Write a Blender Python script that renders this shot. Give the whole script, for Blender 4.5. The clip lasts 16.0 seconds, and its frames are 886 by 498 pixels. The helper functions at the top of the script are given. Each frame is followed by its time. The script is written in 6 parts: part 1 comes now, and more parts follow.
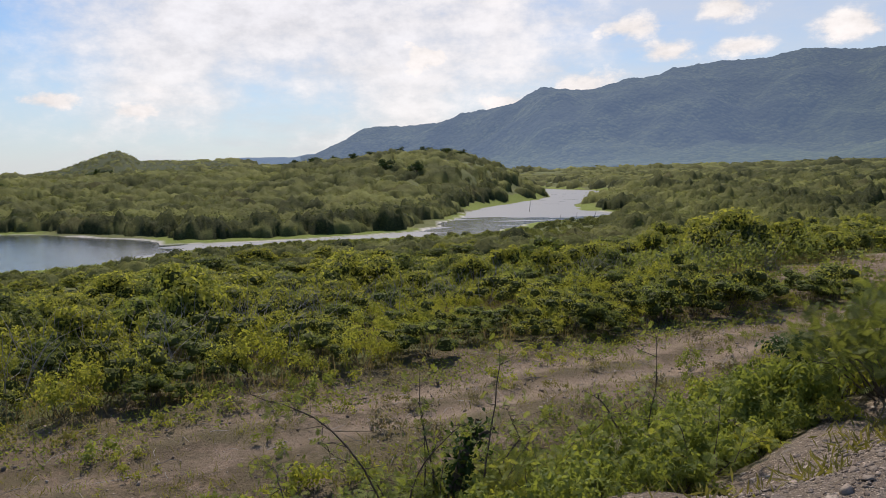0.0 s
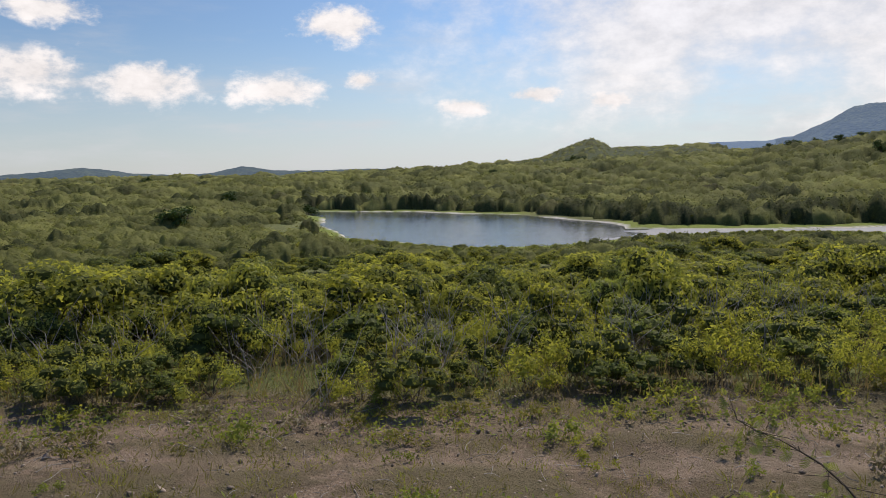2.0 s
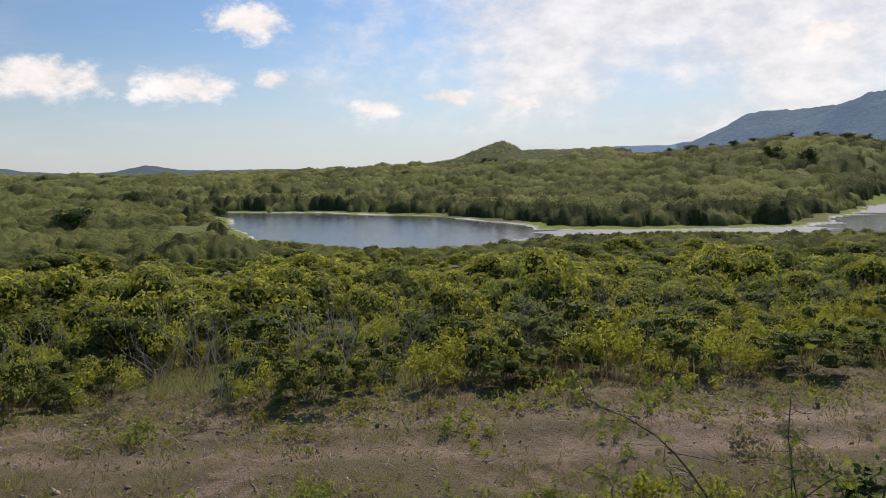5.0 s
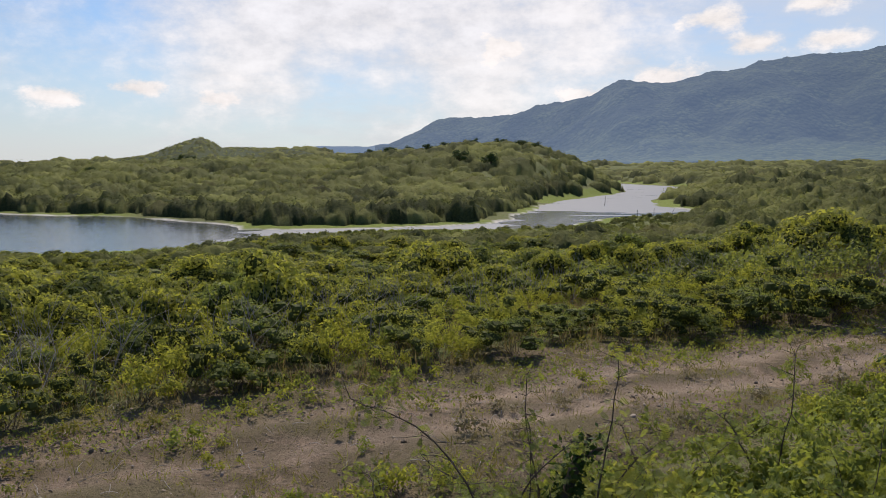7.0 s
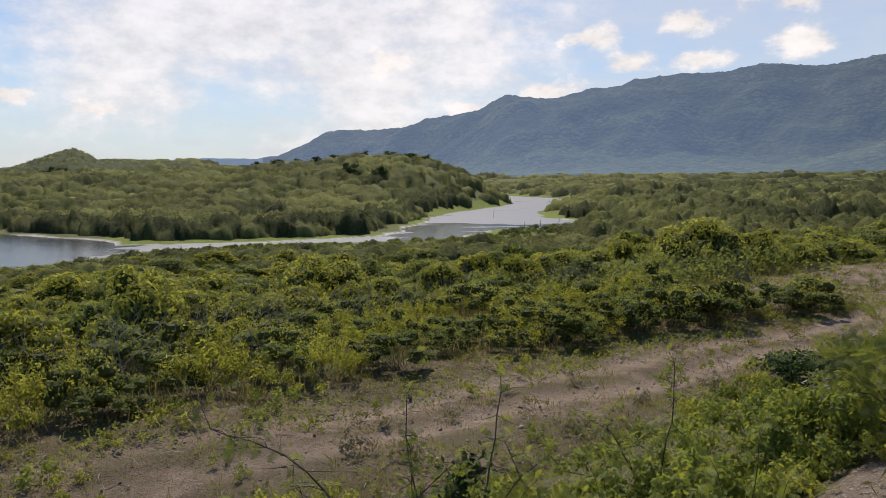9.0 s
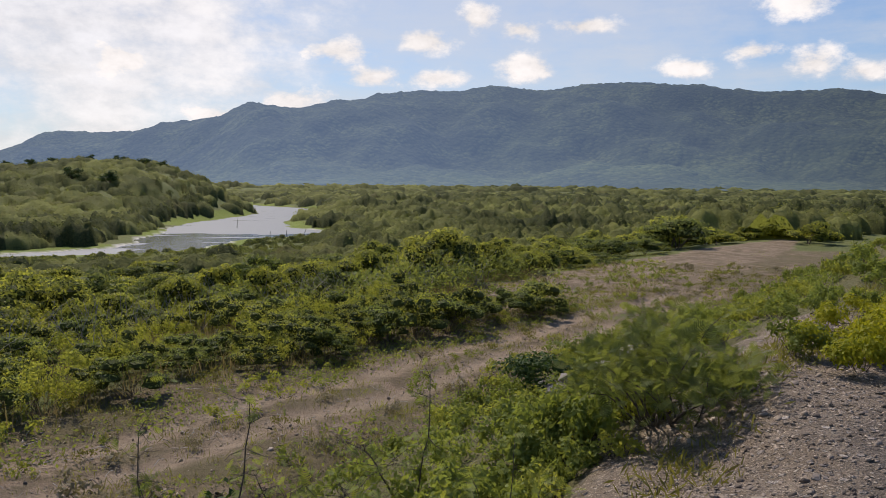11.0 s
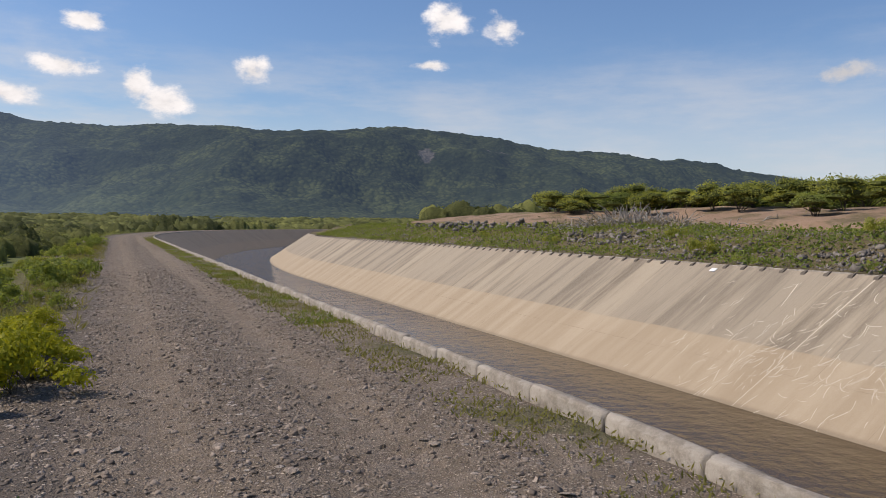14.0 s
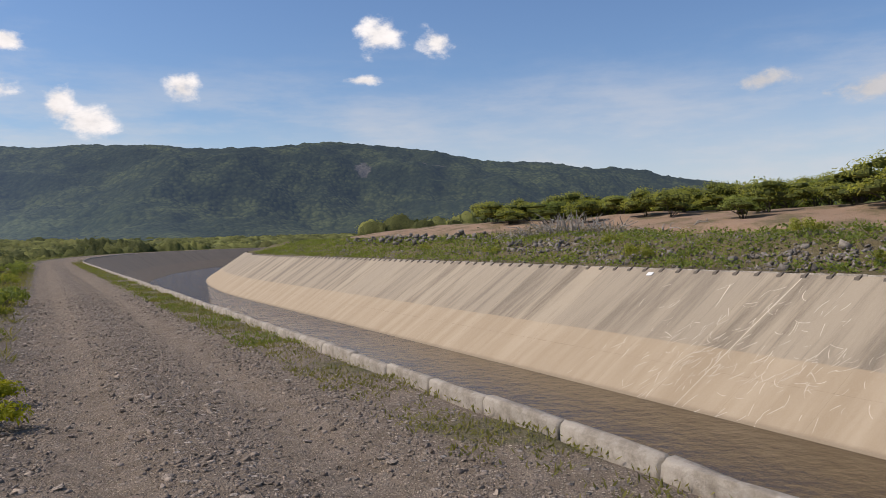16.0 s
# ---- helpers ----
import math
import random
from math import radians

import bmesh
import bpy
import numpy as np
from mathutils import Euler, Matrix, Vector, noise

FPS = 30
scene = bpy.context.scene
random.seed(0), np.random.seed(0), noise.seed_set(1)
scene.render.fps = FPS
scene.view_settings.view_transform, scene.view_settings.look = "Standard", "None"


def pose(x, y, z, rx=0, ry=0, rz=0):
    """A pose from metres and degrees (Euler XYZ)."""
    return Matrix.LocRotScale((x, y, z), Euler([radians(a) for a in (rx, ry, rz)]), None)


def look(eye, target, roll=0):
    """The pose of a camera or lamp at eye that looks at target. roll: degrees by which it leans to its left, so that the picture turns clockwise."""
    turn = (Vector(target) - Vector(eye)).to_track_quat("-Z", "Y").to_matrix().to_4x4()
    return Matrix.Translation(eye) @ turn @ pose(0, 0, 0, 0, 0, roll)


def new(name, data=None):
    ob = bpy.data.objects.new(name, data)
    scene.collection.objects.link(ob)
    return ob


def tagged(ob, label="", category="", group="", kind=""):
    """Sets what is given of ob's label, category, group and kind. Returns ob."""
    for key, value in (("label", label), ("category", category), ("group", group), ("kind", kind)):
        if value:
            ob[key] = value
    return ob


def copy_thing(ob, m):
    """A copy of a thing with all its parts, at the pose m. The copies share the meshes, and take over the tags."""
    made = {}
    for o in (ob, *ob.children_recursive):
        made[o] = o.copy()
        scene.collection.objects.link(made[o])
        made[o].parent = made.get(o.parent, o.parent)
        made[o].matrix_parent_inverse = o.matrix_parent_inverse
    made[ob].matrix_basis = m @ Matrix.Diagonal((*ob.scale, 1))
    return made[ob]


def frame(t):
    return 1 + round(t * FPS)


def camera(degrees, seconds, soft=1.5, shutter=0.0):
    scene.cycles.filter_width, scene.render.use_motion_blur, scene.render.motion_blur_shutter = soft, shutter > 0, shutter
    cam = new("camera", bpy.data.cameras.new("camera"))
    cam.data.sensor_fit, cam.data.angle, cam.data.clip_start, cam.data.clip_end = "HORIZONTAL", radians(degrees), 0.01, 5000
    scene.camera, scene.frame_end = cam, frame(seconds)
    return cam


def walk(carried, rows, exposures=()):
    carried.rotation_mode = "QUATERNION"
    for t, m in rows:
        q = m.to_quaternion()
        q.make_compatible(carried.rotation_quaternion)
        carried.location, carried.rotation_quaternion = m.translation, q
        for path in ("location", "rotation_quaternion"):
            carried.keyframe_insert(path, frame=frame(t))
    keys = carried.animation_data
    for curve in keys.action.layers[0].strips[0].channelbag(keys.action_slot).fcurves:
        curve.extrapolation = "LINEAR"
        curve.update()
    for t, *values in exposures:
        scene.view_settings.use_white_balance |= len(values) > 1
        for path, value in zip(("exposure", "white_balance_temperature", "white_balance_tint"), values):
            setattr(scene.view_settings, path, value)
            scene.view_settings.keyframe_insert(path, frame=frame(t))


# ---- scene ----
cam = camera(60.91, 16.0, soft=0.75)
# seconds, eye, then heading to the left of +y, pitch and lean in degrees
PATH = [
    (0, -0.340, -1.221, 1.654, 0.00, -5.59, -1.23),
    (0.5, -0.665, -0.706, 1.632, 10.01, -5.76, -1.44),
    (1, -0.783, -0.310, 1.558, 20.92, -5.69, -1.58),
    (1.5, -0.808, -0.247, 1.582, 29.89, -5.86, -1.51),
    (2, -0.813, -0.222, 1.575, 34.30, -5.85, -1.50),
    (2.5, -0.877, -0.169, 1.578, 35.81, -5.84, -1.38),
    (3, -0.863, -0.161, 1.552, 36.81, -5.64, -1.30),
    (5.5, -0.249, -0.620, 1.627, 22.21, -6.06, -0.86),
    (6, -0.396, -0.659, 1.641, 15.76, -6.22, -0.63),
    (6.5, -0.740, -0.680, 1.698, 10.07, -6.28, -0.46),
    (7, -0.723, -0.661, 1.647, 5.38, -6.17, -0.03),
    (7.5, -0.691, -0.529, 1.626, 3.14, -6.03, 0.11),
    (8, -0.665, -0.413, 1.591, 0.74, -5.69, 0.33),
    (10.5, -0.533, -0.040, 1.619, -13.58, -4.47, -0.00),
    (11, -0.567, 0.099, 1.599, -22.03, -4.33, 0.84),
    (11.5, -0.522, 0.137, 1.627, -34.33, -4.19, 1.25),
    (12, -0.415, 0.161, 1.617, -43.12, -3.93, 1.49),
    (12.5, -0.365, 0.146, 1.624, -50.41, -3.64, 1.36),
    (13, -0.271, 0.095, 1.629, -58.65, -3.15, 1.13),
    (13.5, -0.128, 0.028, 1.615, -68.44, -2.25, 0.95),
    (14, -0.025, -0.006, 1.608, -80.95, -1.75, 0.72),
    (14.5, -0.000, 0.000, 1.600, -87.71, -1.39, 0.14),
    (15, -0.013, 0.019, 1.611, -90.98, -1.32, -0.42),
    (15.5, -0.037, 0.059, 1.621, -91.08, -1.02, -0.83),
    (16, -0.011, 0.074, 1.618, -85.54, -0.78, -1.23),
]


def ahead(eye, yaw, pitch, roll):
    y, p = radians(yaw), radians(pitch)
    way = Vector((-math.sin(y) * math.cos(p), math.cos(y) * math.cos(p), math.sin(p)))
    return look(eye, Vector(eye) + way * 10, roll)


walk(cam, [(t, ahead((x, y, z), a, b, c)) for t, x, y, z, a, b, c in PATH], exposures=[(0, 0.0, 6900, 14), (16, 0.0, 6900, 14)])

# ---- world, sun ----
SUN_AZ, SUN_EL = 8.0, 50.0      # heading to the left of +y, height


class Net:
    """Short hand for node trees: sockets in, sockets out."""

    def __init__(self, nt):
        self.nt = nt

    def put(self, sock, value):
        if isinstance(value, bpy.types.NodeSocket):
            self.nt.links.new(value, sock)
        elif value is not None:
            sock.default_value = value

    def math(self, op, a, b=None, c=None, clamp=False):
        n = self.nt.nodes.new("ShaderNodeMath")
        n.operation, n.use_clamp = op, clamp
        for i, v in enumerate((a, b, c)):
            self.put(n.inputs[i], v)
        return n.outputs[0]

    def ramp(self, v, lo, hi, a=0.0, b=1.0, smooth=True):
        n = self.nt.nodes.new("ShaderNodeMapRange")
        n.interpolation_type = "SMOOTHSTEP" if smooth else "LINEAR"
        for i, s in enumerate((v, lo, hi, a, b)):
            self.put(n.inputs[i], s)
        return n.outputs[0]

    def mix(self, f, a, b, blend="MIX"):
        n = self.nt.nodes.new("ShaderNodeMix")
        n.data_type, n.blend_type = "RGBA", blend
        self.put(n.inputs[0], f)
        for s, v in ((n.inputs[6], a), (n.inputs[7], b)):
            v = (v, v, v) if isinstance(v, (int, float)) else v
            self.put(s, (*v, 1) if isinstance(v, tuple) and len(v) == 3 else v)
        return n.outputs[2]

    def noise(self, vec, scale, detail=4.0, rough=0.55, out=0):
        n = self.nt.nodes.new("ShaderNodeTexNoise")
        self.put(n.inputs["Vector"], vec)
        n.inputs["Scale"].default_value = scale
        n.inputs["Detail"].default_value = detail
        n.inputs["Roughness"].default_value = rough
        return n.outputs[out]

    def voronoi(self, vec, scale, out="Distance", feature="F1"):
        n = self.nt.nodes.new("ShaderNodeTexVoronoi")
        n.feature = feature
        self.put(n.inputs["Vector"], vec)
        n.inputs["Scale"].default_value = scale
        return n.outputs[out]

    def stretch(self, vec, s):
        n = self.nt.nodes.new("ShaderNodeMapping")
        self.put(n.inputs["Vector"], vec)
        n.inputs["Scale"].default_value = s
        return n.outputs[0]

    def coord(self, which="Object"):
        return self.nt.nodes.new("ShaderNodeTexCoord").outputs[which]

    def xyz(self, vec):
        n = self.nt.nodes.new("ShaderNodeSeparateXYZ")
        self.put(n.inputs[0], vec)
        return n.outputs

    def attr(self, name):
        n = self.nt.nodes.new("ShaderNodeAttribute")
        n.attribute_name = name
        return n.outputs["Color"]

    def rgb(self, col):
        n = self.nt.nodes.new("ShaderNodeSeparateColor")
        self.put(n.inputs[0], col)
        return n.outputs

    def bump(self, height, dist, strength=1.0, normal=None):
        n = self.nt.nodes.new("ShaderNodeBump")
        n.inputs["Strength"].default_value = strength
        n.inputs["Distance"].default_value = dist
        self.put(n.inputs["Height"], height)
        self.put(n.inputs["Normal"], normal)
        return n.outputs[0]


def sky_world():
    world = bpy.data.worlds.new("sky")
    scene.world = world
    world.use_nodes = True
    nt = world.node_tree
    nt.nodes.clear()
    k = Net(nt)
    sky = nt.nodes.new("ShaderNodeTexSky")
    sky.sky_type, sky.sun_disc = "NISHITA", False
    sky.sun_elevation, sky.sun_rotation = radians(SUN_EL), radians(-SUN_AZ)
    sky.air_density, sky.dust_density, sky.ozone_density = 1.15, 0.25, 3.0
    d = k.coord("Generated")
    x, y, z = k.xyz(d)
    az = k.math("MULTIPLY", k.math("ARCTAN2", k.math("MULTIPLY", x, -1.0), y), 57.29578)
    el = k.math("MULTIPLY", k.math("ARCSINE", z), 57.29578)
    puff = k.math("SUBTRACT", k.noise(k.stretch(d, (1, 1, 1.7)), 21.0, 9.0, 0.62), 0.5)
    wide = k.math("SUBTRACT", k.noise(d, 5.0, 3.0, 0.5), 0.5)
    # heading, height, half width, half height of the cumulus puffs, in degrees
    CLOUDS = [
        (41.5, 10.8, 3.6, 1.6), (62.0, 7.3, 4.8, 2.0), (61.3, 11.3, 3.6, 1.2), (55.1, 6.6, 4.6, 1.9), (46.2, 6.2, 4.0, 1.5), (40.0, 6.9, 1.5, 0.7),
        (32.5, 4.8, 2.6, 0.9), (27.1, 5.5, 2.6, 0.8), (21.8, 4.9, 3.4, 1.0), (0.9, 8.7, 3.4, 1.8),
        (-5.7, 5.2, 3.6, 1.2), (-10.5, 6.4, 3.4, 1.3), (-16.5, 8.4, 2.7, 1.1), (-21.5, 8.4, 3.0, 0.8), (-13.8, 10.2, 3.3, 1.1),
        (-20.6, 11.1, 2.4, 1.1), (-24.4, 12.8, 1.6, 1.3), (-28.0, 9.2, 2.9, 1.2), (-32.2, 12.1, 2.9, 0.7), (-27.6, 11.9, 2.0, 0.9),
        (-43.9, 10.0, 2.2, 1.0), (-39.5, 9.0, 2.2, 0.9), (-47.8, 9.0, 2.0, 1.4), (-50.8, 8.3, 2.2, 0.8), (-46.8, 13.2, 3.0, 1.5), (-54.1, 10.4, 2.4, 0.8),
        (-58.8, 9.5, 1.2, 1.6), (-60.5, 8.5, 2.2, 1.2), (-66.7, 11.0, 1.4, 1.1), (-81.0, 15.0, 1.7, 1.5), (-85.3, 14.6, 1.6, 1.2),
        (-108.7, 10.5, 2.0, 0.9), (-115.5, 9.3, 3.2, 0.9), (-79.9, 11.9, 1.6, 0.4), (-55.5, 13.5, 1.4, 0.7),
    ]
    total = None
    for a, e, w, h in CLOUDS:
        da = k.math("DIVIDE", k.math("SUBTRACT", az, a), w)
        de = k.math("DIVIDE", k.math("SUBTRACT", el, e), h)
        dist = k.math("ADD", k.math("MULTIPLY", da, da), k.math("MULTIPLY", de, de))
        one = k.math("SUBTRACT", 1.0, k.math("SQRT", dist))
        total = one if total is None else k.math("MAXIMUM", total, one)
    total = k.math("MAXIMUM", total, -1.2)
    cumulus = k.ramp(k.math("ADD", total, k.math("MULTIPLY", puff, 2.7)), -0.05, 0.75)
    # thin high veil, thickest towards the sun
    va = k.math("DIVIDE", k.math("SUBTRACT", az, 12.0), 24.0)
    ve = k.math("DIVIDE", k.math("SUBTRACT", el, 12.0), 10.0)
    sunward = k.math("SUBTRACT", 1.0, k.math("ADD", k.math("MULTIPLY", va, va), k.math("MULTIPLY", ve, ve)))
    veil = k.ramp(k.math("ADD", sunward, k.math("ADD", k.math("MULTIPLY", wide, 3.0), k.math("MULTIPLY", puff, 1.6))), -0.5, 1.0)
    streak = k.noise(k.stretch(d, (1, 1, 5)), 4.0, 6.0, 0.6)
    # a fainter stretch of it to the right of the sun
    fa = k.math("DIVIDE", k.math("SUBTRACT", az, -26.0), 26.0)
    fe = k.math("DIVIDE", k.math("SUBTRACT", el, 12.0), 9.0)
    faint = k.math("SUBTRACT", 1.0, k.math("ADD", k.math("MULTIPLY", fa, fa), k.math("MULTIPLY", fe, fe)))
    faint = k.ramp(k.math("ADD", faint, k.math("ADD", k.math("MULTIPLY", k.math("SUBTRACT", streak, 0.5), 2.0), puff)), -0.6, 1.2, 0.0, 0.6)
    low = k.ramp(el, 16.0, 3.0)
    cirrus = k.math("MULTIPLY", k.ramp(streak, 0.45, 0.75), k.math("MULTIPLY", low, 0.65))
    cover = k.math("MAXIMUM", cumulus, k.math("MULTIPLY", veil, 0.85))
    # a wide thin sheet low over the end of the ridge
    wa = k.math("DIVIDE", k.math("SUBTRACT", az, -100.0), 28.0)
    we = k.math("DIVIDE", k.math("SUBTRACT", el, 7.0), 5.5)
    sheet = k.math("SUBTRACT", 1.0, k.math("ADD", k.math("MULTIPLY", wa, wa), k.math("MULTIPLY", we, we)))
    sheet = k.ramp(k.math("ADD", sheet, k.math("ADD", k.math("MULTIPLY", k.math("SUBTRACT", streak, 0.5), 3.0), puff)), -0.9, 1.6, 0.0, 0.32)
    lum = k.ramp(k.math("ADD", puff, k.math("MULTIPLY", wide, 0.6)), -0.3, 0.3, 7.0, 10.0)
    white = k.mix(1.0, (1.0, 1.0, 1.02), lum, "MULTIPLY")
    blue = k.mix(1.0, sky.outputs[0], (0.80, 0.95, 1.16), "MULTIPLY")
    blue = k.mix(k.ramp(az, 20.0, 60.0, 0.0, 0.9), blue, k.mix(1.0, blue, (0.80, 0.78, 0.76), "MULTIPLY"))
    col = k.mix(cirrus, blue, k.mix(1.0, (0.96, 0.98, 1.0), 7.0, "MULTIPLY"))
    haze = k.math("MULTIPLY", k.ramp(el, 11.0, -1.0, 0.0, 0.7), k.ramp(az, 30.0, 62.0, 1.0, 0.78))
    col = k.mix(haze, col, (5.9, 6.6, 7.6))
    col = k.mix(faint, col, (6.6, 7.0, 7.6))
    col = k.mix(sheet, col, (5.8, 6.3, 7.2))
    white = k.mix(k.ramp(az, -103.0, -107.0, 0.0, 0.75), white, (4.6, 4.9, 5.4))
    col = k.mix(cover, col, white)
    bg = nt.nodes.new("ShaderNodeBackground")
    k.put(bg.inputs[0], col)
    bg.inputs[1].default_value = SKY_STRENGTH
    out = nt.nodes.new("ShaderNodeOutputWorld")
    nt.links.new(bg.outputs[0], out.inputs[0])


SKY_STRENGTH = 0.1
sky_world()
sun = new("sun", bpy.data.lights.new("sun", "SUN"))
sun.data.energy, sun.data.angle, sun.data.color = 4.0, radians(0.6), (1.0, 0.93, 0.83)
_a, _e = radians(SUN_AZ), radians(SUN_EL)
sun.matrix_world = look(Vector((-math.sin(_a) * math.cos(_e), math.cos(_a) * math.cos(_e), math.sin(_e))) * 200, (0, 0, 0))


# ---- materials ----
def material(name, rough=0.9, spec=0.3):
    m = bpy.data.materials.new(name)
    m.use_nodes = True
    nt = m.node_tree
    b = nt.nodes["Principled BSDF"]
    b.inputs["Roughness"].default_value = rough
    b.inputs["Specular IOR Level"].default_value = spec
    return m, Net(nt), b


def leaf_material(name, dark, light, translucent=0.5, tint=(0.26, 0.27, 0.08), gloss=0.08):
    m, k, b = material(name, 0.55, gloss)
    info = k.nt.nodes.new("ShaderNodeObjectInfo").outputs["Random"]
    isle = k.nt.nodes.new("ShaderNodeNewGeometry").outputs["Random Per Island"]
    patch = k.noise(k.coord("Object"), 0.9, 2.0)
    f = k.math("ADD", k.math("MULTIPLY", isle, 0.35), k.math("ADD", k.math("MULTIPLY", info, 0.55), k.math("SUBTRACT", k.math("MULTIPLY", patch, 0.8), 0.35)), clamp=True)
    col = k.mix(f, dark, light)
    col = k.mix(k.ramp(isle, 0.93, 0.97, 0.0, 0.45), col, tint)
    k.put(b.inputs["Base Color"], col)
    tr = k.nt.nodes.new("ShaderNodeBsdfTranslucent")
    k.put(tr.inputs[0], k.mix(0.5, col, (light[0] * 2.0, light[1] * 1.9, light[2] * 0.6)))
    mx = k.nt.nodes.new("ShaderNodeMixShader")
    mx.inputs[0].default_value = translucent
    out = k.nt.nodes["Material Output"]
    k.nt.links.new(b.outputs[0], mx.inputs[1])
    k.nt.links.new(tr.outputs[0], mx.inputs[2])
    k.nt.links.new(mx.outputs[0], out.inputs[0])
    return m


LEAF_ACACIA = leaf_material("acacia_leaf", (0.11, 0.13, 0.036), (0.345, 0.355, 0.09), 0.53)
LEAF_SHRUB = leaf_material("shrub_leaf", (0.11, 0.133, 0.037), (0.335, 0.35, 0.09), 0.48)
LEAF_THORN = leaf_material("thorn_leaf", (0.065, 0.09, 0.033), (0.22, 0.25, 0.085), 0.42)
LEAF_YELLOW = leaf_material("yellow_leaf", (0.17, 0.19, 0.02), (0.30, 0.30, 0.03), 0.4, (0.5, 0.42, 0.03))
LEAF_DARK = leaf_material("dark_leaf", (0.025, 0.05, 0.018), (0.06, 0.10, 0.03), 0.25)
LEAF_WEED = leaf_material("weed_leaf", (0.075, 0.11, 0.032), (0.26, 0.30, 0.088), 0.42)
# darker copy of the leaves: paints the shade inside the crowns
LEAF_INNER_SHADE = leaf_material("shaded_inner_leaf", (0.05, 0.064, 0.022), (0.125, 0.14, 0.043), 0.25, (0.09, 0.085, 0.045), 0.03)


def canopy_material():
    """Crowns of scrub too far off to tell leaves; tone runs from dark to yellow-green."""
    m, k, b = material("scrub_canopy", 0.8, 0.08)
    p = k.coord("Object")
    tone = k.rgb(k.attr("tone"))[0]
    fine = k.noise(p, 2.2, 5.0, 0.75)
    broad = k.noise(p, 0.05, 4.0, 0.6)
    f = k.math("ADD", k.math("MULTIPLY", tone, 0.85), k.math("MULTIPLY", k.math("SUBTRACT", fine, 0.45), 0.9), clamp=True)
    col = k.mix(f, (0.062, 0.076, 0.034), (0.35, 0.36, 0.12))
    col = k.mix(k.ramp(broad, 0.55, 0.72, 0.0, 0.5), col, (0.17, 0.15, 0.075))
    k.put(b.inputs["Base Color"], col)
    k.put(b.inputs["Normal"], k.bump(fine, 0.5))
    tr = k.nt.nodes.new("ShaderNodeBsdfTranslucent")
    k.put(tr.inputs[0], k.mix(1.0, col, (1.3, 1.35, 0.7), "MULTIPLY"))
    mx = k.nt.nodes.new("ShaderNodeMixShader")
    mx.inputs[0].default_value = 0.36
    k.nt.links.new(b.outputs[0], mx.inputs[1])
    k.nt.links.new(tr.outputs[0], mx.inputs[2])
    k.nt.links.new(mx.outputs[0], k.nt.nodes["Material Output"].inputs[0])
    return m


CANOPY = canopy_material()
LEAF_GREY = leaf_material("dry_leaf", (0.16, 0.14, 0.09), (0.30, 0.26, 0.18), 0.2, (0.3, 0.25, 0.2))
GRASS_DRY = leaf_material("grass", (0.095, 0.105, 0.03), (0.235, 0.22, 0.075), 0.35, (0.26, 0.20, 0.10))
GRASS_BROWN = leaf_material("brown_grass", (0.13, 0.10, 0.06), (0.28, 0.225, 0.14), 0.3, (0.16, 0.17, 0.05))


def wood_material(name, a, b_):
    m, k, b = material(name, 0.9, 0.2)
    n = k.noise(k.stretch(k.coord("Object"), (30, 30, 6)), 1.0, 5.0)
    k.put(b.inputs["Base Color"], k.mix(n, a, b_))
    k.put(b.inputs["Normal"], k.bump(n, 0.01))
    return m


BARK = wood_material("bark", (0.06, 0.045, 0.035), (0.17, 0.14, 0.11))
DEADWOOD = wood_material("dead_wood", (0.20, 0.18, 0.16), (0.42, 0.39, 0.35))


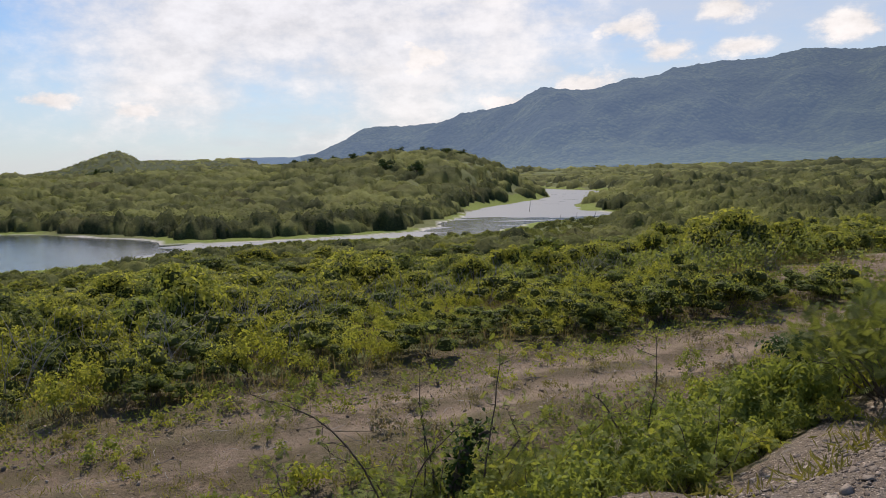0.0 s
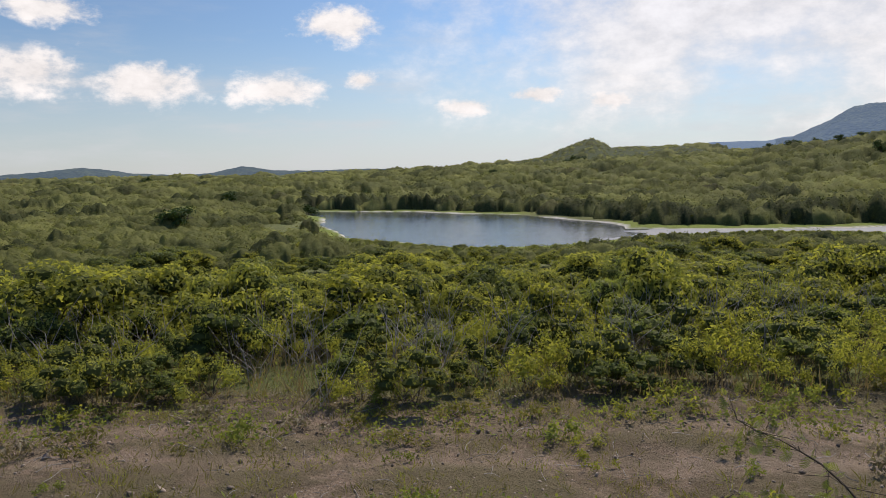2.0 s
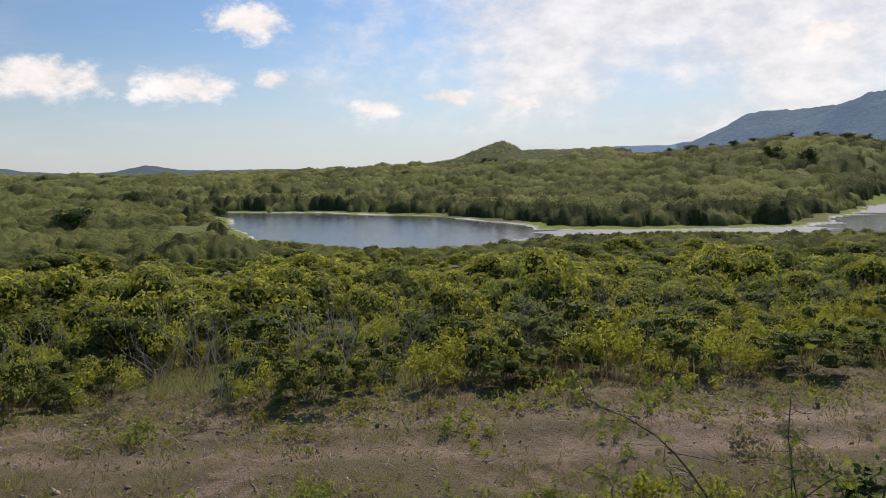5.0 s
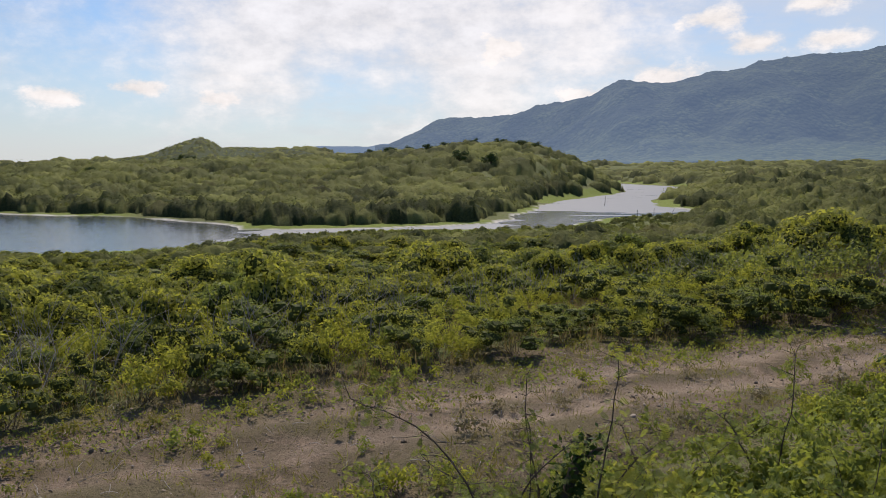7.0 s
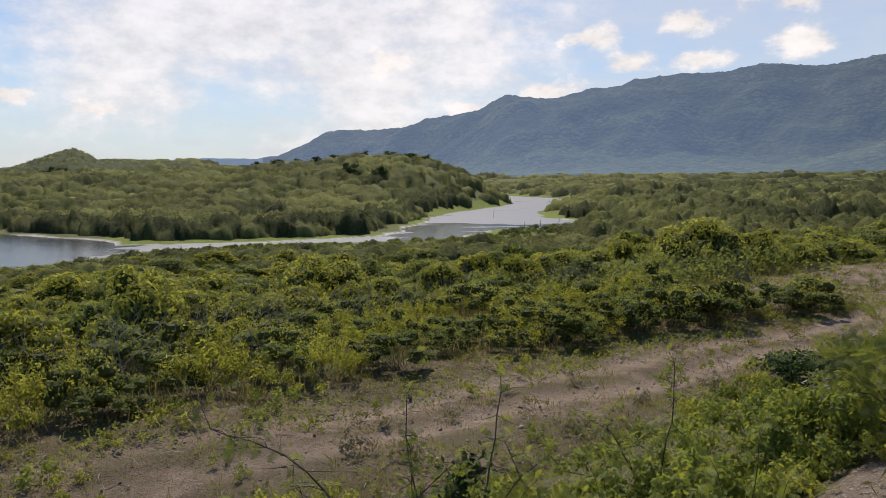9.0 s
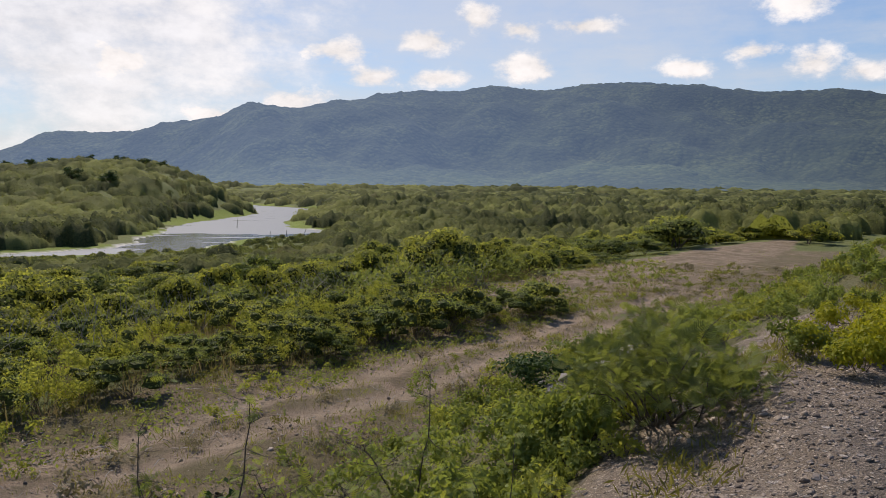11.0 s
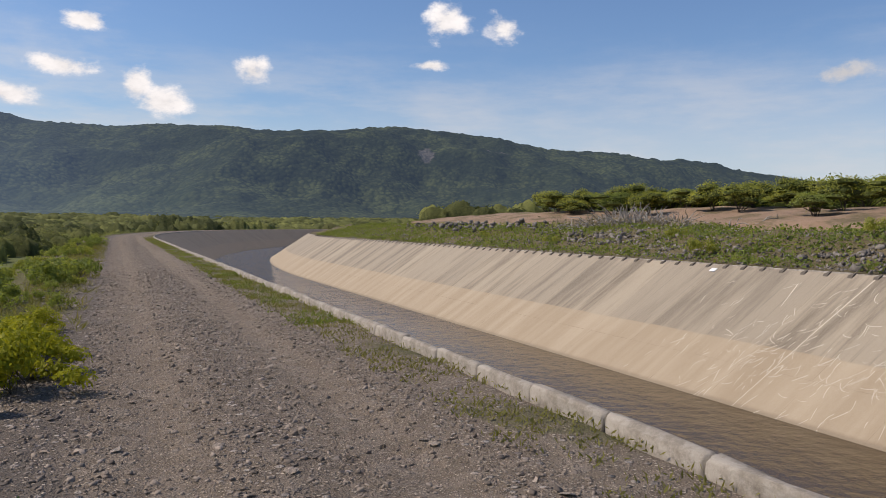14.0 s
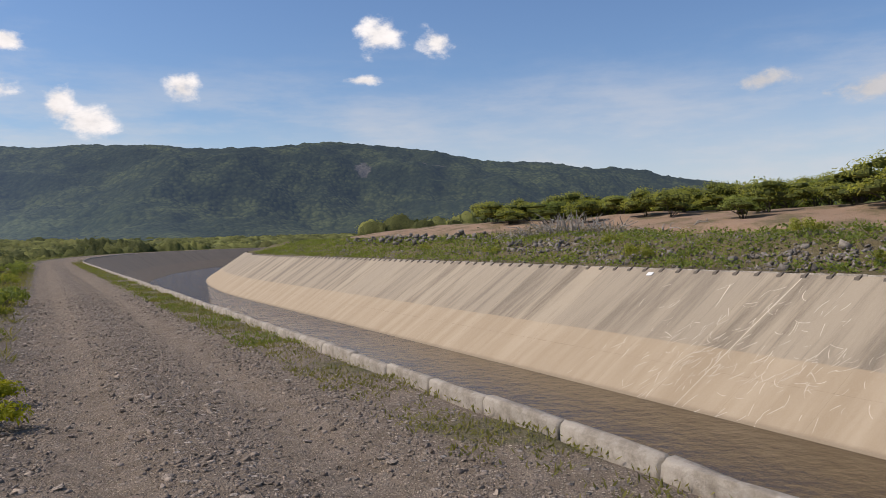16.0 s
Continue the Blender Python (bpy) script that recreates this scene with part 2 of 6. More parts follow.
def soil_material(name, gravel):
    """Bare ground: red-grey soil, small stones, dry litter; zone paints where grass and mud lie."""
    m, k, b = material(name, 0.95, 0.2)
    p = k.coord("Object")
    zone = k.rgb(k.attr("zone"))
    big = k.noise(p, 0.35, 4.0)
    mid = k.noise(p, 2.3, 5.0)
    fine = k.noise(p, 26.0, 6.0, 0.7)
    soil = k.mix(big, (0.235, 0.165, 0.11), (0.37, 0.268, 0.182))
    soil = k.mix(k.ramp(mid, 0.45, 0.75), soil, (0.41, 0.315, 0.225))
    cell = k.voronoi(p, 17.0, "Color")
    peb = k.voronoi(p, 17.0)
    chip = k.math("MULTIPLY", k.ramp(peb, 0.36, 0.22), k.ramp(k.rgb(cell)[0], 0.45, 0.6))
    soil = k.mix(k.math("MULTIPLY", chip, gravel), soil, k.mix(k.rgb(cell)[1], (0.20, 0.18, 0.17), (0.50, 0.46, 0.42)))
    grit = k.noise(p, 75.0, 4.0, 0.75)
    soil = k.mix(k.ramp(fine, 0.3, 0.7), k.mix(0.55, soil, (0.07, 0.055, 0.042)), soil)
    soil = k.mix(k.ramp(grit, 0.52, 0.72, 0.0, 0.6), soil, (0.55, 0.46, 0.36))
    crumb = k.noise(p, 9.0, 6.0, 0.75)
    soil = k.mix(k.ramp(crumb, 0.5, 0.3, 0.0, 0.75), soil, (0.075, 0.06, 0.042))
    tuft = k.noise(p, 1.1, 6.0, 0.7)
    soil = k.mix(k.ramp(tuft, 0.43, 0.54, 0.0, 0.85), soil, k.mix(fine, (0.075, 0.06, 0.036), (0.19, 0.145, 0.085)))
    litter = k.mix(fine, (0.075, 0.065, 0.034), (0.22, 0.18, 0.095))
    veg = k.math("MULTIPLY", k.ramp(k.math("ADD", zone[1], k.math("MULTIPLY", k.math("SUBTRACT", mid, 0.5), 0.9)), 0.3, 0.75), 0.9)
    soil = k.mix(k.attr("red"), soil, k.mix(mid, (0.27, 0.175, 0.115), (0.38, 0.27, 0.19)))
    col = k.mix(veg, soil, litter)
    under = k.mix(k.noise(p, 0.12, 5.0, 0.7), (0.085, 0.104, 0.036), (0.18, 0.192, 0.062))
    wood = k.ramp(k.math("ADD", zone[0], k.math("MULTIPLY", k.math("SUBTRACT", big, 0.5), 0.6)), 0.3, 0.7)
    col = k.mix(wood, col, under)
    col = k.mix(k.ramp(k.math("ADD", zone[2], k.math("MULTIPLY", k.math("SUBTRACT", mid, 0.5), 0.5)), 0.35, 0.65), col,
                k.mix(mid, (0.12, 0.17, 0.03), (0.23, 0.27, 0.05)))
    col = k.mix(k.math("MULTIPLY", k.attr("track"), k.ramp(crumb, 0.25, 0.5, 0.35, 1.0)), col, k.mix(mid, (0.31, 0.235, 0.165), (0.46, 0.36, 0.265)))
    col = k.mix(k.attr("forest"), col, k.mix(k.noise(p, 0.02, 6.0, 0.7), (0.035, 0.05, 0.026), (0.085, 0.105, 0.05)))
    col = k.mix(k.attr("shore"), col, k.mix(mid, (0.42, 0.40, 0.35), (0.68, 0.66, 0.60)))
    k.put(b.inputs["Base Color"], col)
    h = k.math("ADD", k.math("MULTIPLY", fine, 0.6), k.math("ADD", k.math("MULTIPLY", mid, 1.2), k.math("MULTIPLY", chip, 0.5)))
    k.put(b.inputs["Normal"], k.bump(k.math("ADD", h, k.math("MULTIPLY", crumb, 0.8)), 0.08))
    return m


SOIL = soil_material("dry_soil", 0.6)


def road_material():
    m, k, b = material("gravel_road", 0.92, 0.25)
    p = k.coord("Object")
    big = k.noise(p, 0.5, 4.0)
    mid = k.noise(p, 4.0, 6.0, 0.65)
    fine = k.noise(p, 60.0, 5.0, 0.7)
    c1, d1 = k.rgb(k.voronoi(p, 26.0, "Color")), k.voronoi(p, 26.0)
    c2, d2 = k.rgb(k.voronoi(p, 11.0, "Color")), k.voronoi(p, 11.0)
    zone = k.rgb(k.attr("zone"))
    base = k.mix(big, (0.31, 0.235, 0.16), (0.45, 0.35, 0.245))
    base = k.mix(k.ramp(mid, 0.4, 0.7), base, (0.54, 0.435, 0.33))
    base = k.mix(k.ramp(fine, 0.3, 0.75), k.mix(0.5, base, (0.09, 0.075, 0.07)), base)
    loose = k.ramp(k.math("ADD", k.math("SUBTRACT", 1.0, zone[0]), k.math("MULTIPLY", k.math("SUBTRACT", mid, 0.5), 0.8)), 0.25, 0.8, 0.25, 1.0)
    s1 = k.math("MULTIPLY", k.math("MULTIPLY", k.ramp(d1, 0.42, 0.28), k.ramp(c1[0], 0.35, 0.5)), loose)
    s2 = k.math("MULTIPLY", k.math("MULTIPLY", k.ramp(d2, 0.38, 0.26), k.ramp(c2[0], 0.62, 0.7)), loose)
    stone1 = k.mix(c1[1], (0.12, 0.09, 0.07), (0.60, 0.50, 0.40))
    stone2 = k.mix(c2[1], (0.19, 0.16, 0.14), (0.58, 0.5, 0.43))
    c3, d3 = k.rgb(k.voronoi(p, 58.0, "Color")), k.voronoi(p, 58.0)
    s3 = k.math("MULTIPLY", k.ramp(d3, 0.5, 0.3), k.ramp(c3[0], 0.3, 0.45))
    # ground between the finest chips darkened: crevice shade put into the colour
    base = k.mix(s3, k.mix(0.32, base, (0.06, 0.048, 0.04)), k.mix(c3[1], (0.11, 0.085, 0.066), (0.64, 0.52, 0.40)))
    base = k.mix(zone[2], base, k.mix(0.6, base, (0.11, 0.095, 0.085)))
    col = k.mix(s1, base, stone1)
    col = k.mix(s2, col, stone2)
    grass = k.ramp(k.math("ADD", zone[1], k.math("MULTIPLY", k.math("SUBTRACT", mid, 0.5), 1.0)), 0.35, 0.75)
    col = k.mix(grass, col, k.mix(fine, (0.08, 0.08, 0.032), (0.21, 0.19, 0.08)))
    k.put(b.inputs["Base Color"], col)
    h = k.math("ADD", k.math("MULTIPLY", fine, 0.35), k.math("ADD", k.math("MULTIPLY", s1, 0.5), k.math("ADD", k.math("MULTIPLY", s2, 0.9), k.math("MULTIPLY", s3, 0.25))))
    k.put(b.inputs["Normal"], k.bump(k.math("ADD", h, mid), 0.08))
    return m


ROAD = road_material()


def concrete_material(name, lining, slope_shade=0.0):
    """Weathered concrete. On the lining: a paler washed band near the water and stains that run down the slope."""
    m, k, b = material(name, 0.85, 0.3)
    p = k.coord("Object")
    fine = k.noise(p, 30.0, 6.0, 0.7)
    blot = k.noise(p, 0.7, 5.0)
    if lining:
        uv = k.coord("UV")
        u, w, _ = k.xyz(uv)
        run = k.noise(k.stretch(uv, (0.75, 0.07, 1)), 1.0, 6.0, 0.65)
        thin = k.noise(k.stretch(uv, (7.0, 0.22, 1)), 1.0, 4.0, 0.6)
        grey = k.mix(k.ramp(run, 0.33, 0.56), (0.155, 0.125, 0.09), (0.36, 0.30, 0.22))
        tone = k.nt.nodes.new("ShaderNodeObjectInfo").outputs["Random"]
        grey = k.mix(k.ramp(tone, 0.0, 1.0, 0.0, 0.4), grey, (0.23, 0.195, 0.15))
        grey = k.mix(k.ramp(thin, 0.52, 0.74, 0.0, 0.6), grey, (0.165, 0.14, 0.11))
        wash = k.mix(k.ramp(run, 0.35, 0.68), (0.325, 0.25, 0.165), (0.405, 0.325, 0.228))
        edge = k.math("ADD", w, k.math("MULTIPLY", k.math("SUBTRACT", run, 0.5), 0.16))
        col = k.mix(k.ramp(edge, 3.04, 2.94), grey, wash)
        col = k.mix(k.ramp(edge, 0.22, 0.02, 0.0, 0.75), col, (0.20, 0.155, 0.105))
    else:
        col = k.mix(blot, (0.27, 0.24, 0.20), (0.43, 0.385, 0.33))
        spot = k.noise(p, 6.0, 5.0, 0.7)
        col = k.mix(k.ramp(spot, 0.42, 0.66, 0.0, 0.8), col, (0.20, 0.17, 0.135))
        col = k.mix(k.ramp(k.noise(p, 2.1, 4.0, 0.6), 0.52, 0.66, 0.0, 0.6), col, (0.15, 0.125, 0.095))
    # whole colour mixed darker: painted shade of the slope turned from the sun
    if slope_shade:
        col = k.mix(slope_shade, col, k.mix(blot, (0.10, 0.078, 0.06), (0.17, 0.135, 0.10)))
    col = k.mix(k.ramp(fine, 0.35, 0.75, 0.0, 0.22), col, (0.60, 0.54, 0.45))
    k.put(b.inputs["Base Color"], col)
    k.put(b.inputs["Normal"], k.bump(k.math("ADD", fine, blot), 0.012))
    return m


CONCRETE = concrete_material("coping_concrete", False)
LINING = concrete_material("lining_concrete", True)
# the same lining with the near slope's shade mixed into its colour
SHADED_LINING = concrete_material("shaded_lining_concrete", True, 0.75)


def water_material(name, colour, ripple, scale, rough, riffle=0.0, windy=0.0):
    m, k, b = material(name, rough, 0.5)
    p = k.coord("Object")
    b.inputs["Base Color"].default_value = (*colour, 1)
    b.inputs["IOR"].default_value = 1.33
    n = k.math("ADD", k.noise(k.stretch(p, (1, 1.0, 1)), scale, 4.0, 0.6), k.math("MULTIPLY", k.noise(p, scale * 0.22, 2.0), 1.5))
    if riffle:
        # the shallow, broken water of the channel and the upper reach; its sun glitter is painted pale
        x, y, _ = k.xyz(p)
        streak = k.noise(k.stretch(p, (0.35, 1.0, 1)), 0.11, 5.0, 0.65)
        run = k.math("ADD", k.ramp(x, -54.0, -40.0), k.math("MULTIPLY", k.math("SUBTRACT", streak, 0.5), 3.2))
        run = k.math("SUBTRACT", run, k.math("MULTIPLY", k.ramp(x, -8.0, 2.0), k.ramp(y, 215.0, 185.0, 0.0, 0.7)))
        glitter_mask = k.math("MULTIPLY", k.ramp(run, 0.35, 0.75), k.ramp(x, -56.0, -44.0))
        k.put(b.inputs["Roughness"], k.ramp(glitter_mask, 0.0, 1.0, rough, riffle))
        k.put(b.inputs["Base Color"], k.mix(glitter_mask, colour, (0.22, 0.23, 0.235)))
    if windy:
        node = k.nt.nodes.new("ShaderNodeBump")
        k.put(node.inputs["Height"], n)
        k.put(node.inputs["Distance"], k.ramp(k.xyz(p)[0], 35.0, 62.0, ripple, windy))
        k.put(b.inputs["Normal"], node.outputs[0])
    else:
        k.put(b.inputs["Normal"], k.bump(n, ripple))
    return m


CANAL_WATER = water_material("canal_water", (0.075, 0.048, 0.021), 0.036, 2.2, 0.03, windy=0.16)
RIVER_WATER = water_material("river_water", (0.04, 0.05, 0.06), 0.05, 1.2, 0.10, 0.6)


def rock_material(name, a, b_):
    m, k, b = material(name, 0.85, 0.3)
    info = k.nt.nodes.new("ShaderNodeObjectInfo").outputs["Random"]
    isle = k.nt.nodes.new("ShaderNodeNewGeometry").outputs["Random Per Island"]
    n = k.noise(k.coord("Object"), 7.0, 6.0, 0.65)
    col = k.mix(k.math("ADD", k.math("MULTIPLY", isle, 0.6), k.math("MULTIPLY", info, 0.4)), a, b_)
    col = k.mix(k.ramp(n, 0.35, 0.7, 0.0, 0.5), col, (0.11, 0.09, 0.07))
    k.put(b.inputs["Base Color"], col)
    k.put(b.inputs["Normal"], k.bump(n, 0.03))
    return m


ROCK = rock_material("grey_rock", (0.12, 0.107, 0.095), (0.40, 0.36, 0.32))
PEBBLE = rock_material("road_stone", (0.08, 0.063, 0.052), (0.56, 0.46, 0.37))


def mountain_material(name, haze_glow):
    """Wooded slopes; a blue emission paints on the haze of the kilometres before them."""
    m, k, b = material(name, 1.0, 0.05)
    p = k.coord("Object")
    tree = k.voronoi(p, 0.09)
    cell = k.rgb(k.voronoi(p, 0.09, "Color"))
    clump = k.noise(p, 0.012, 6.0, 0.65)
    spur = k.noise(p, 0.0035, 4.0)
    col = k.mix(cell[0], (0.016, 0.022, 0.012), (0.055, 0.064, 0.026))
    col = k.mix(k.ramp(clump, 0.42, 0.66, 0.0, 0.8), col, (0.075, 0.087, 0.034))
    # gaps between the crowns darkened: shade put into the colour
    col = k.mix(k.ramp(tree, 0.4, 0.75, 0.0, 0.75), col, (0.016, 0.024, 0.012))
    zone = k.rgb(k.attr("zone"))
    cliff = k.ramp(k.math("ADD", zone[0], k.math("MULTIPLY", k.math("SUBTRACT", k.noise(p, 0.03, 5.0, 0.7), 0.5), 1.6)), 0.45, 0.7)
    # broad dark patches painted in as shaded gullies
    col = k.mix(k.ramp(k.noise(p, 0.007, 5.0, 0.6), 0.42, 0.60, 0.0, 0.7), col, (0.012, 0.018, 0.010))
    col = k.mix(k.math("MULTIPLY", zone[2], k.ramp(spur, 0.3, 0.6, 0.1, 0.45)), col, k.mix(cell[0], (0.06, 0.085, 0.025), (0.14, 0.165, 0.05)))
    col = k.mix(k.math("MULTIPLY", cliff, 0.6), col, (0.15, 0.13, 0.125))
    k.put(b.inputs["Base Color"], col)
    k.put(b.inputs["Normal"], k.bump(k.math("ADD", k.math("MULTIPLY", tree, -1.0), k.math("MULTIPLY", clump, 2.0)), 3.0))
    # haze painted as a glow: blue emission, weighted by the green of zone
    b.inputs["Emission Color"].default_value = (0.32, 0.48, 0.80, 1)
    k.put(b.inputs["Emission Strength"], k.math("MULTIPLY", zone[1], haze_glow))
    return m


# second value: strength of the painted blue haze
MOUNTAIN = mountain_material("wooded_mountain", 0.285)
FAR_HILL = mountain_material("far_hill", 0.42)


# ---- plan ----
# the canal: u runs along the near coping, v to the right of it
K0 = Vector((6.04, -0.42))
HEAD = radians(-57.4)
DU = Vector((-math.sin(HEAD), math.cos(HEAD)))
DV = Vector((DU.y, -DU.x))
BEND_U, BEND_R, BEND_A = 72.0, 250.0, radians(75)
U_START = -140.0
ROAD_L, CREST, TOE = -4.1, -5.6, -12.4
RIGHT_TOP = 21.1
WATER_Z, RIVER_Z = -4.15, -10.0


def canal_xy(u, v):
    """The place of canal coordinates u, v (arrays or numbers)."""
    u, v = np.asarray(u, float), np.asarray(v, float)
    a = np.clip((u - BEND_U) / BEND_R, 0, None)
    p = np.where(u < BEND_U, u, BEND_U + (BEND_R - v) * np.sin(a))
    q = np.where(u < BEND_U, v, BEND_R - (BEND_R - v) * np.cos(a))
    return K0.x + p * DU.x + q * DV.x, K0.y + p * DU.y + q * DV.y


def canal_uv(x, y):
    """u, v and whether the canal runs there at all."""
    x, y = np.asarray(x, float) - K0.x, np.asarray(y, float) - K0.y
    p, q = x * DU.x + y * DU.y, x * DV.x + y * DV.y
    a = np.arctan2(p - BEND_U, BEND_R - q)
    bent = p > BEND_U
    u = np.where(bent, BEND_U + BEND_R * a, p)
    v = np.where(bent, BEND_R - np.hypot(p - BEND_U, BEND_R - q), q)
    runs = np.where(bent, a < BEND_A, p > U_START)
    return u, v, runs


def ss(a, b, x):
    t = np.clip((np.asarray(x, float) - a) / (b - a), 0, 1)
    return t * t * (3 - 2 * t)


def wave(x, y, s, seed=0.0):
    """Cheap smooth unevenness of about one unit, wavelength s."""
    x, y = np.asarray(x) / s * 6.283 + seed, np.asarray(y) / s * 6.283 - seed * 1.7
    return (np.sin(x * 0.93 + 0.6 * np.sin(y * 0.7 + 1.1)) + np.sin(y * 1.13 + 0.8 * np.sin(x * 0.61 + 2.3)) + np.sin(0.7 * (x + y) + 1.3)) / 3


def grain(x, y, s, seed=0):
    """Smooth random unevenness from -1 to 1, cells of size s."""
    x, y = np.asarray(x, float) / s, np.asarray(y, float) / s
    i, j = np.floor(x), np.floor(y)
    f, g = x - i, y - j
    f, g = f * f * (3 - 2 * f), g * g * (3 - 2 * g)

    def corner(a, b):
        h = np.sin(a * 127.1 + b * 311.7 + seed * 74.7) * 43758.5453
        return (h - np.floor(h)) * 2 - 1
    return (corner(i, j) * (1 - f) + corner(i + 1, j) * f) * (1 - g) + (corner(i, j + 1) * (1 - f) + corner(i + 1, j + 1) * f) * g


# the river: centre line and half width
RIVER = [(-166, 169, 6), (-134, 163, 15), (-105, 147, 26), (-78, 127, 27), (-66, 116, 20), (-46, 131, 6), (-27, 138.5, 3.6), (-12, 144, 4.2), (2, 152, 8),
         (7, 168, 9), (11, 182, 11), (21, 198, 18), (27, 213, 21), (25, 232, 17), (29, 256, 16), (37, 284, 13), (50, 320, 12), (65, 367, 12),
         (77, 425, 18), (79, 478, 18), (70, 540, 9), (58, 610, 6)]


def river_side(x, y):
    """Metres from the water's edge: negative in the river."""
    best = np.full(np.shape(x), 1e9)
    for (ax, ay, aw), (bx, by, bw) in zip(RIVER, RIVER[1:]):
        dx, dy = bx - ax, by - ay
        t = np.clip(((x - ax) * dx + (y - ay) * dy) / (dx * dx + dy * dy), 0, 1)
        best = np.minimum(best, np.hypot(x - ax - t * dx, y - ay - t * dy) - (aw + t * (bw - aw)))
    return best + wave(x, y, 37.0) * 1.2 + wave(x, y, 13.0, 2.0) * 0.7


def heading(x, y):
    return np.degrees(np.arctan2(-np.asarray(x, float), np.asarray(y, float)))


# the wooded rise behind the river, the cone and the low hills: (headings, heights of the land)
RISE_A, RISE_Z = (-12, -8.6, -5.3, -2, 0.5, 3.5, 9, 13, 22, 30, 40, 50, 70), (-6, -4, 2.0, 10.5, 13.5, 12.7, 9.0, 6.4, 4.6, 2.6, 1.0, -0.5, -2)
CONE_A, CONE_Z = (8, 14, 16, 17.5, 20, 21.8, 22.4, 23.1, 23.9, 25.3, 26.7, 29, 34, 40), (4, 18, 23, 23, 24, 23.5, 31, 35, 31.5, 24, 15, 10, 5, 2)


def ground_z(x, y):
    x, y = np.asarray(x, float), np.asarray(y, float)
    r, a = np.hypot(x, y), heading(x, y)
    u, v, runs = canal_uv(x, y)
    s = -v
    left = -3.0 - 2.4 * ss(20, 40, s) - 3.7 * ss(34, 70, s) + wave(x, y, 31.0) * 0.5 * ss(16, 40, s) + wave(x, y, 6.0) * 0.10
    plain = ss(-2, -14, a)
    left = left + (4.2 * ss(170, 420, r) + 6 * ss(450, 1000, r) + 9 * ss(900, 1400, r)) * plain
    left = left + (6.0 * ss(450, 1100, r)) * (1 - plain)
    rise = np.interp(a, RISE_A, RISE_Z) + 8.0
    left = left + np.maximum(rise, 0) * np.exp(-((r - 390) / np.where(r < 390, 120, 160)) ** 2) * ss(190, 320, r) * ss(-14, -7, a)
    left = np.maximum(left, (np.interp(a, CONE_A, CONE_Z) + 20) * np.exp(-((r - 900) / 150) ** 2) - 20)
    side = river_side(x, y)
    far_bank = ss(0.8, 9, side)
    left = np.where(side < 0, RIVER_Z - 0.25 - 0.12 * np.clip(-side, 0, 8), RIVER_Z + 0.02 + 0.22 * ss(0, 1.6, side) + (np.maximum(left, -9.2) - RIVER_Z) * far_bank * (0.35 + 0.65 * ss(6, 26, side)))
    right = 1.5 + 2.3 * ss(31, 56, v) + 7.5 * ss(58, 125, v) * ss(80, 20, u) + wave(x, y, 23.0) * 0.25 + wave(x, y, 5.0) * 0.08
    right = right * ss(460, 160, u) + 2.0 * ss(160, 460, u)
    z = np.where(v > 8, right, left)
    cut = ss(TOE + 0.2, TOE + 4.0, v) * ss(39, 33, v) * runs
    z = z * (1 - cut) - 8.5 * cut
    return z


def place(az, r):
    """The plan point at a heading and distance from where the camera stands."""
    a = radians(az)
    return -0.4 - math.sin(a) * r, -math.cos(a) * 0.2 + math.cos(a) * r


def bank_z(u, v):
    """The road and its embankment, v from TOE to the coping."""
    u, v = np.asarray(u, float), np.asarray(v, float)
    crest = 0.05 * wave(u, v, 2.3) + 0.03 * wave(u, v, 0.9, 1.0)
    rut = -0.05 * np.exp(-((v + 3.35) / 0.25) ** 2) - 0.05 * np.exp(-((v + 1.75) / 0.25) ** 2) + 0.03 * np.exp(-((v + 2.5) / 0.4) ** 2)
    edge = CREST + 0.35 * wave(u, u, 7.0) + 1.1 * ss(1.5, -1.5, u)
    drop = np.clip(edge - v, 0, None)
    fall = -np.minimum(drop / 2.25, 3.05)
    soft = 0.12 * wave(u, v, 1.6, 4.0) * ss(0, 1.0, drop)
    return np.where(v > edge + 0.3, crest * 0.35 + rut, crest * 0.5 + soft + fall)


# ---- builders ----
def link(name, mesh, mat, parent=None, label="", smooth=False):
    if mat:
        mesh.materials.append(mat)
    if smooth:
        mesh.shade_smooth()
    ob = new(name, mesh)
    if parent:
        ob.parent = parent
    if label:
        tagged(ob, label)
    return ob


def grid_mesh(name, X, Y, Z, zone=None, uv=None, flip=False):
    """A sheet over arrays of the same shape."""
    n, m = X.shape
    me = bpy.data.meshes.new(name)
    co = np.stack([X, Y, Z], -1).reshape(-1, 3)
    i = np.arange(n * m).reshape(n, m)
    q = np.stack([i[:-1, :-1], i[1:, :-1], i[1:, 1:], i[:-1, 1:]], -1).reshape(-1, 4)
    if flip:
        q = q[:, ::-1]
    fill(me, co, q)
    if zone is not None:
        at = me.attributes.new("zone", "FLOAT_COLOR", "POINT")
        at.data.foreach_set("color", np.concatenate([zone.reshape(-1, 3), np.ones((n * m, 1))], 1).astype(np.float32).ravel())
    if uv is not None:
        lay = me.uv_layers.new(name="UVMap")
        lay.data.foreach_set("uv", uv.reshape(-1, 2)[q.ravel()].astype(np.float32).ravel())
    return me


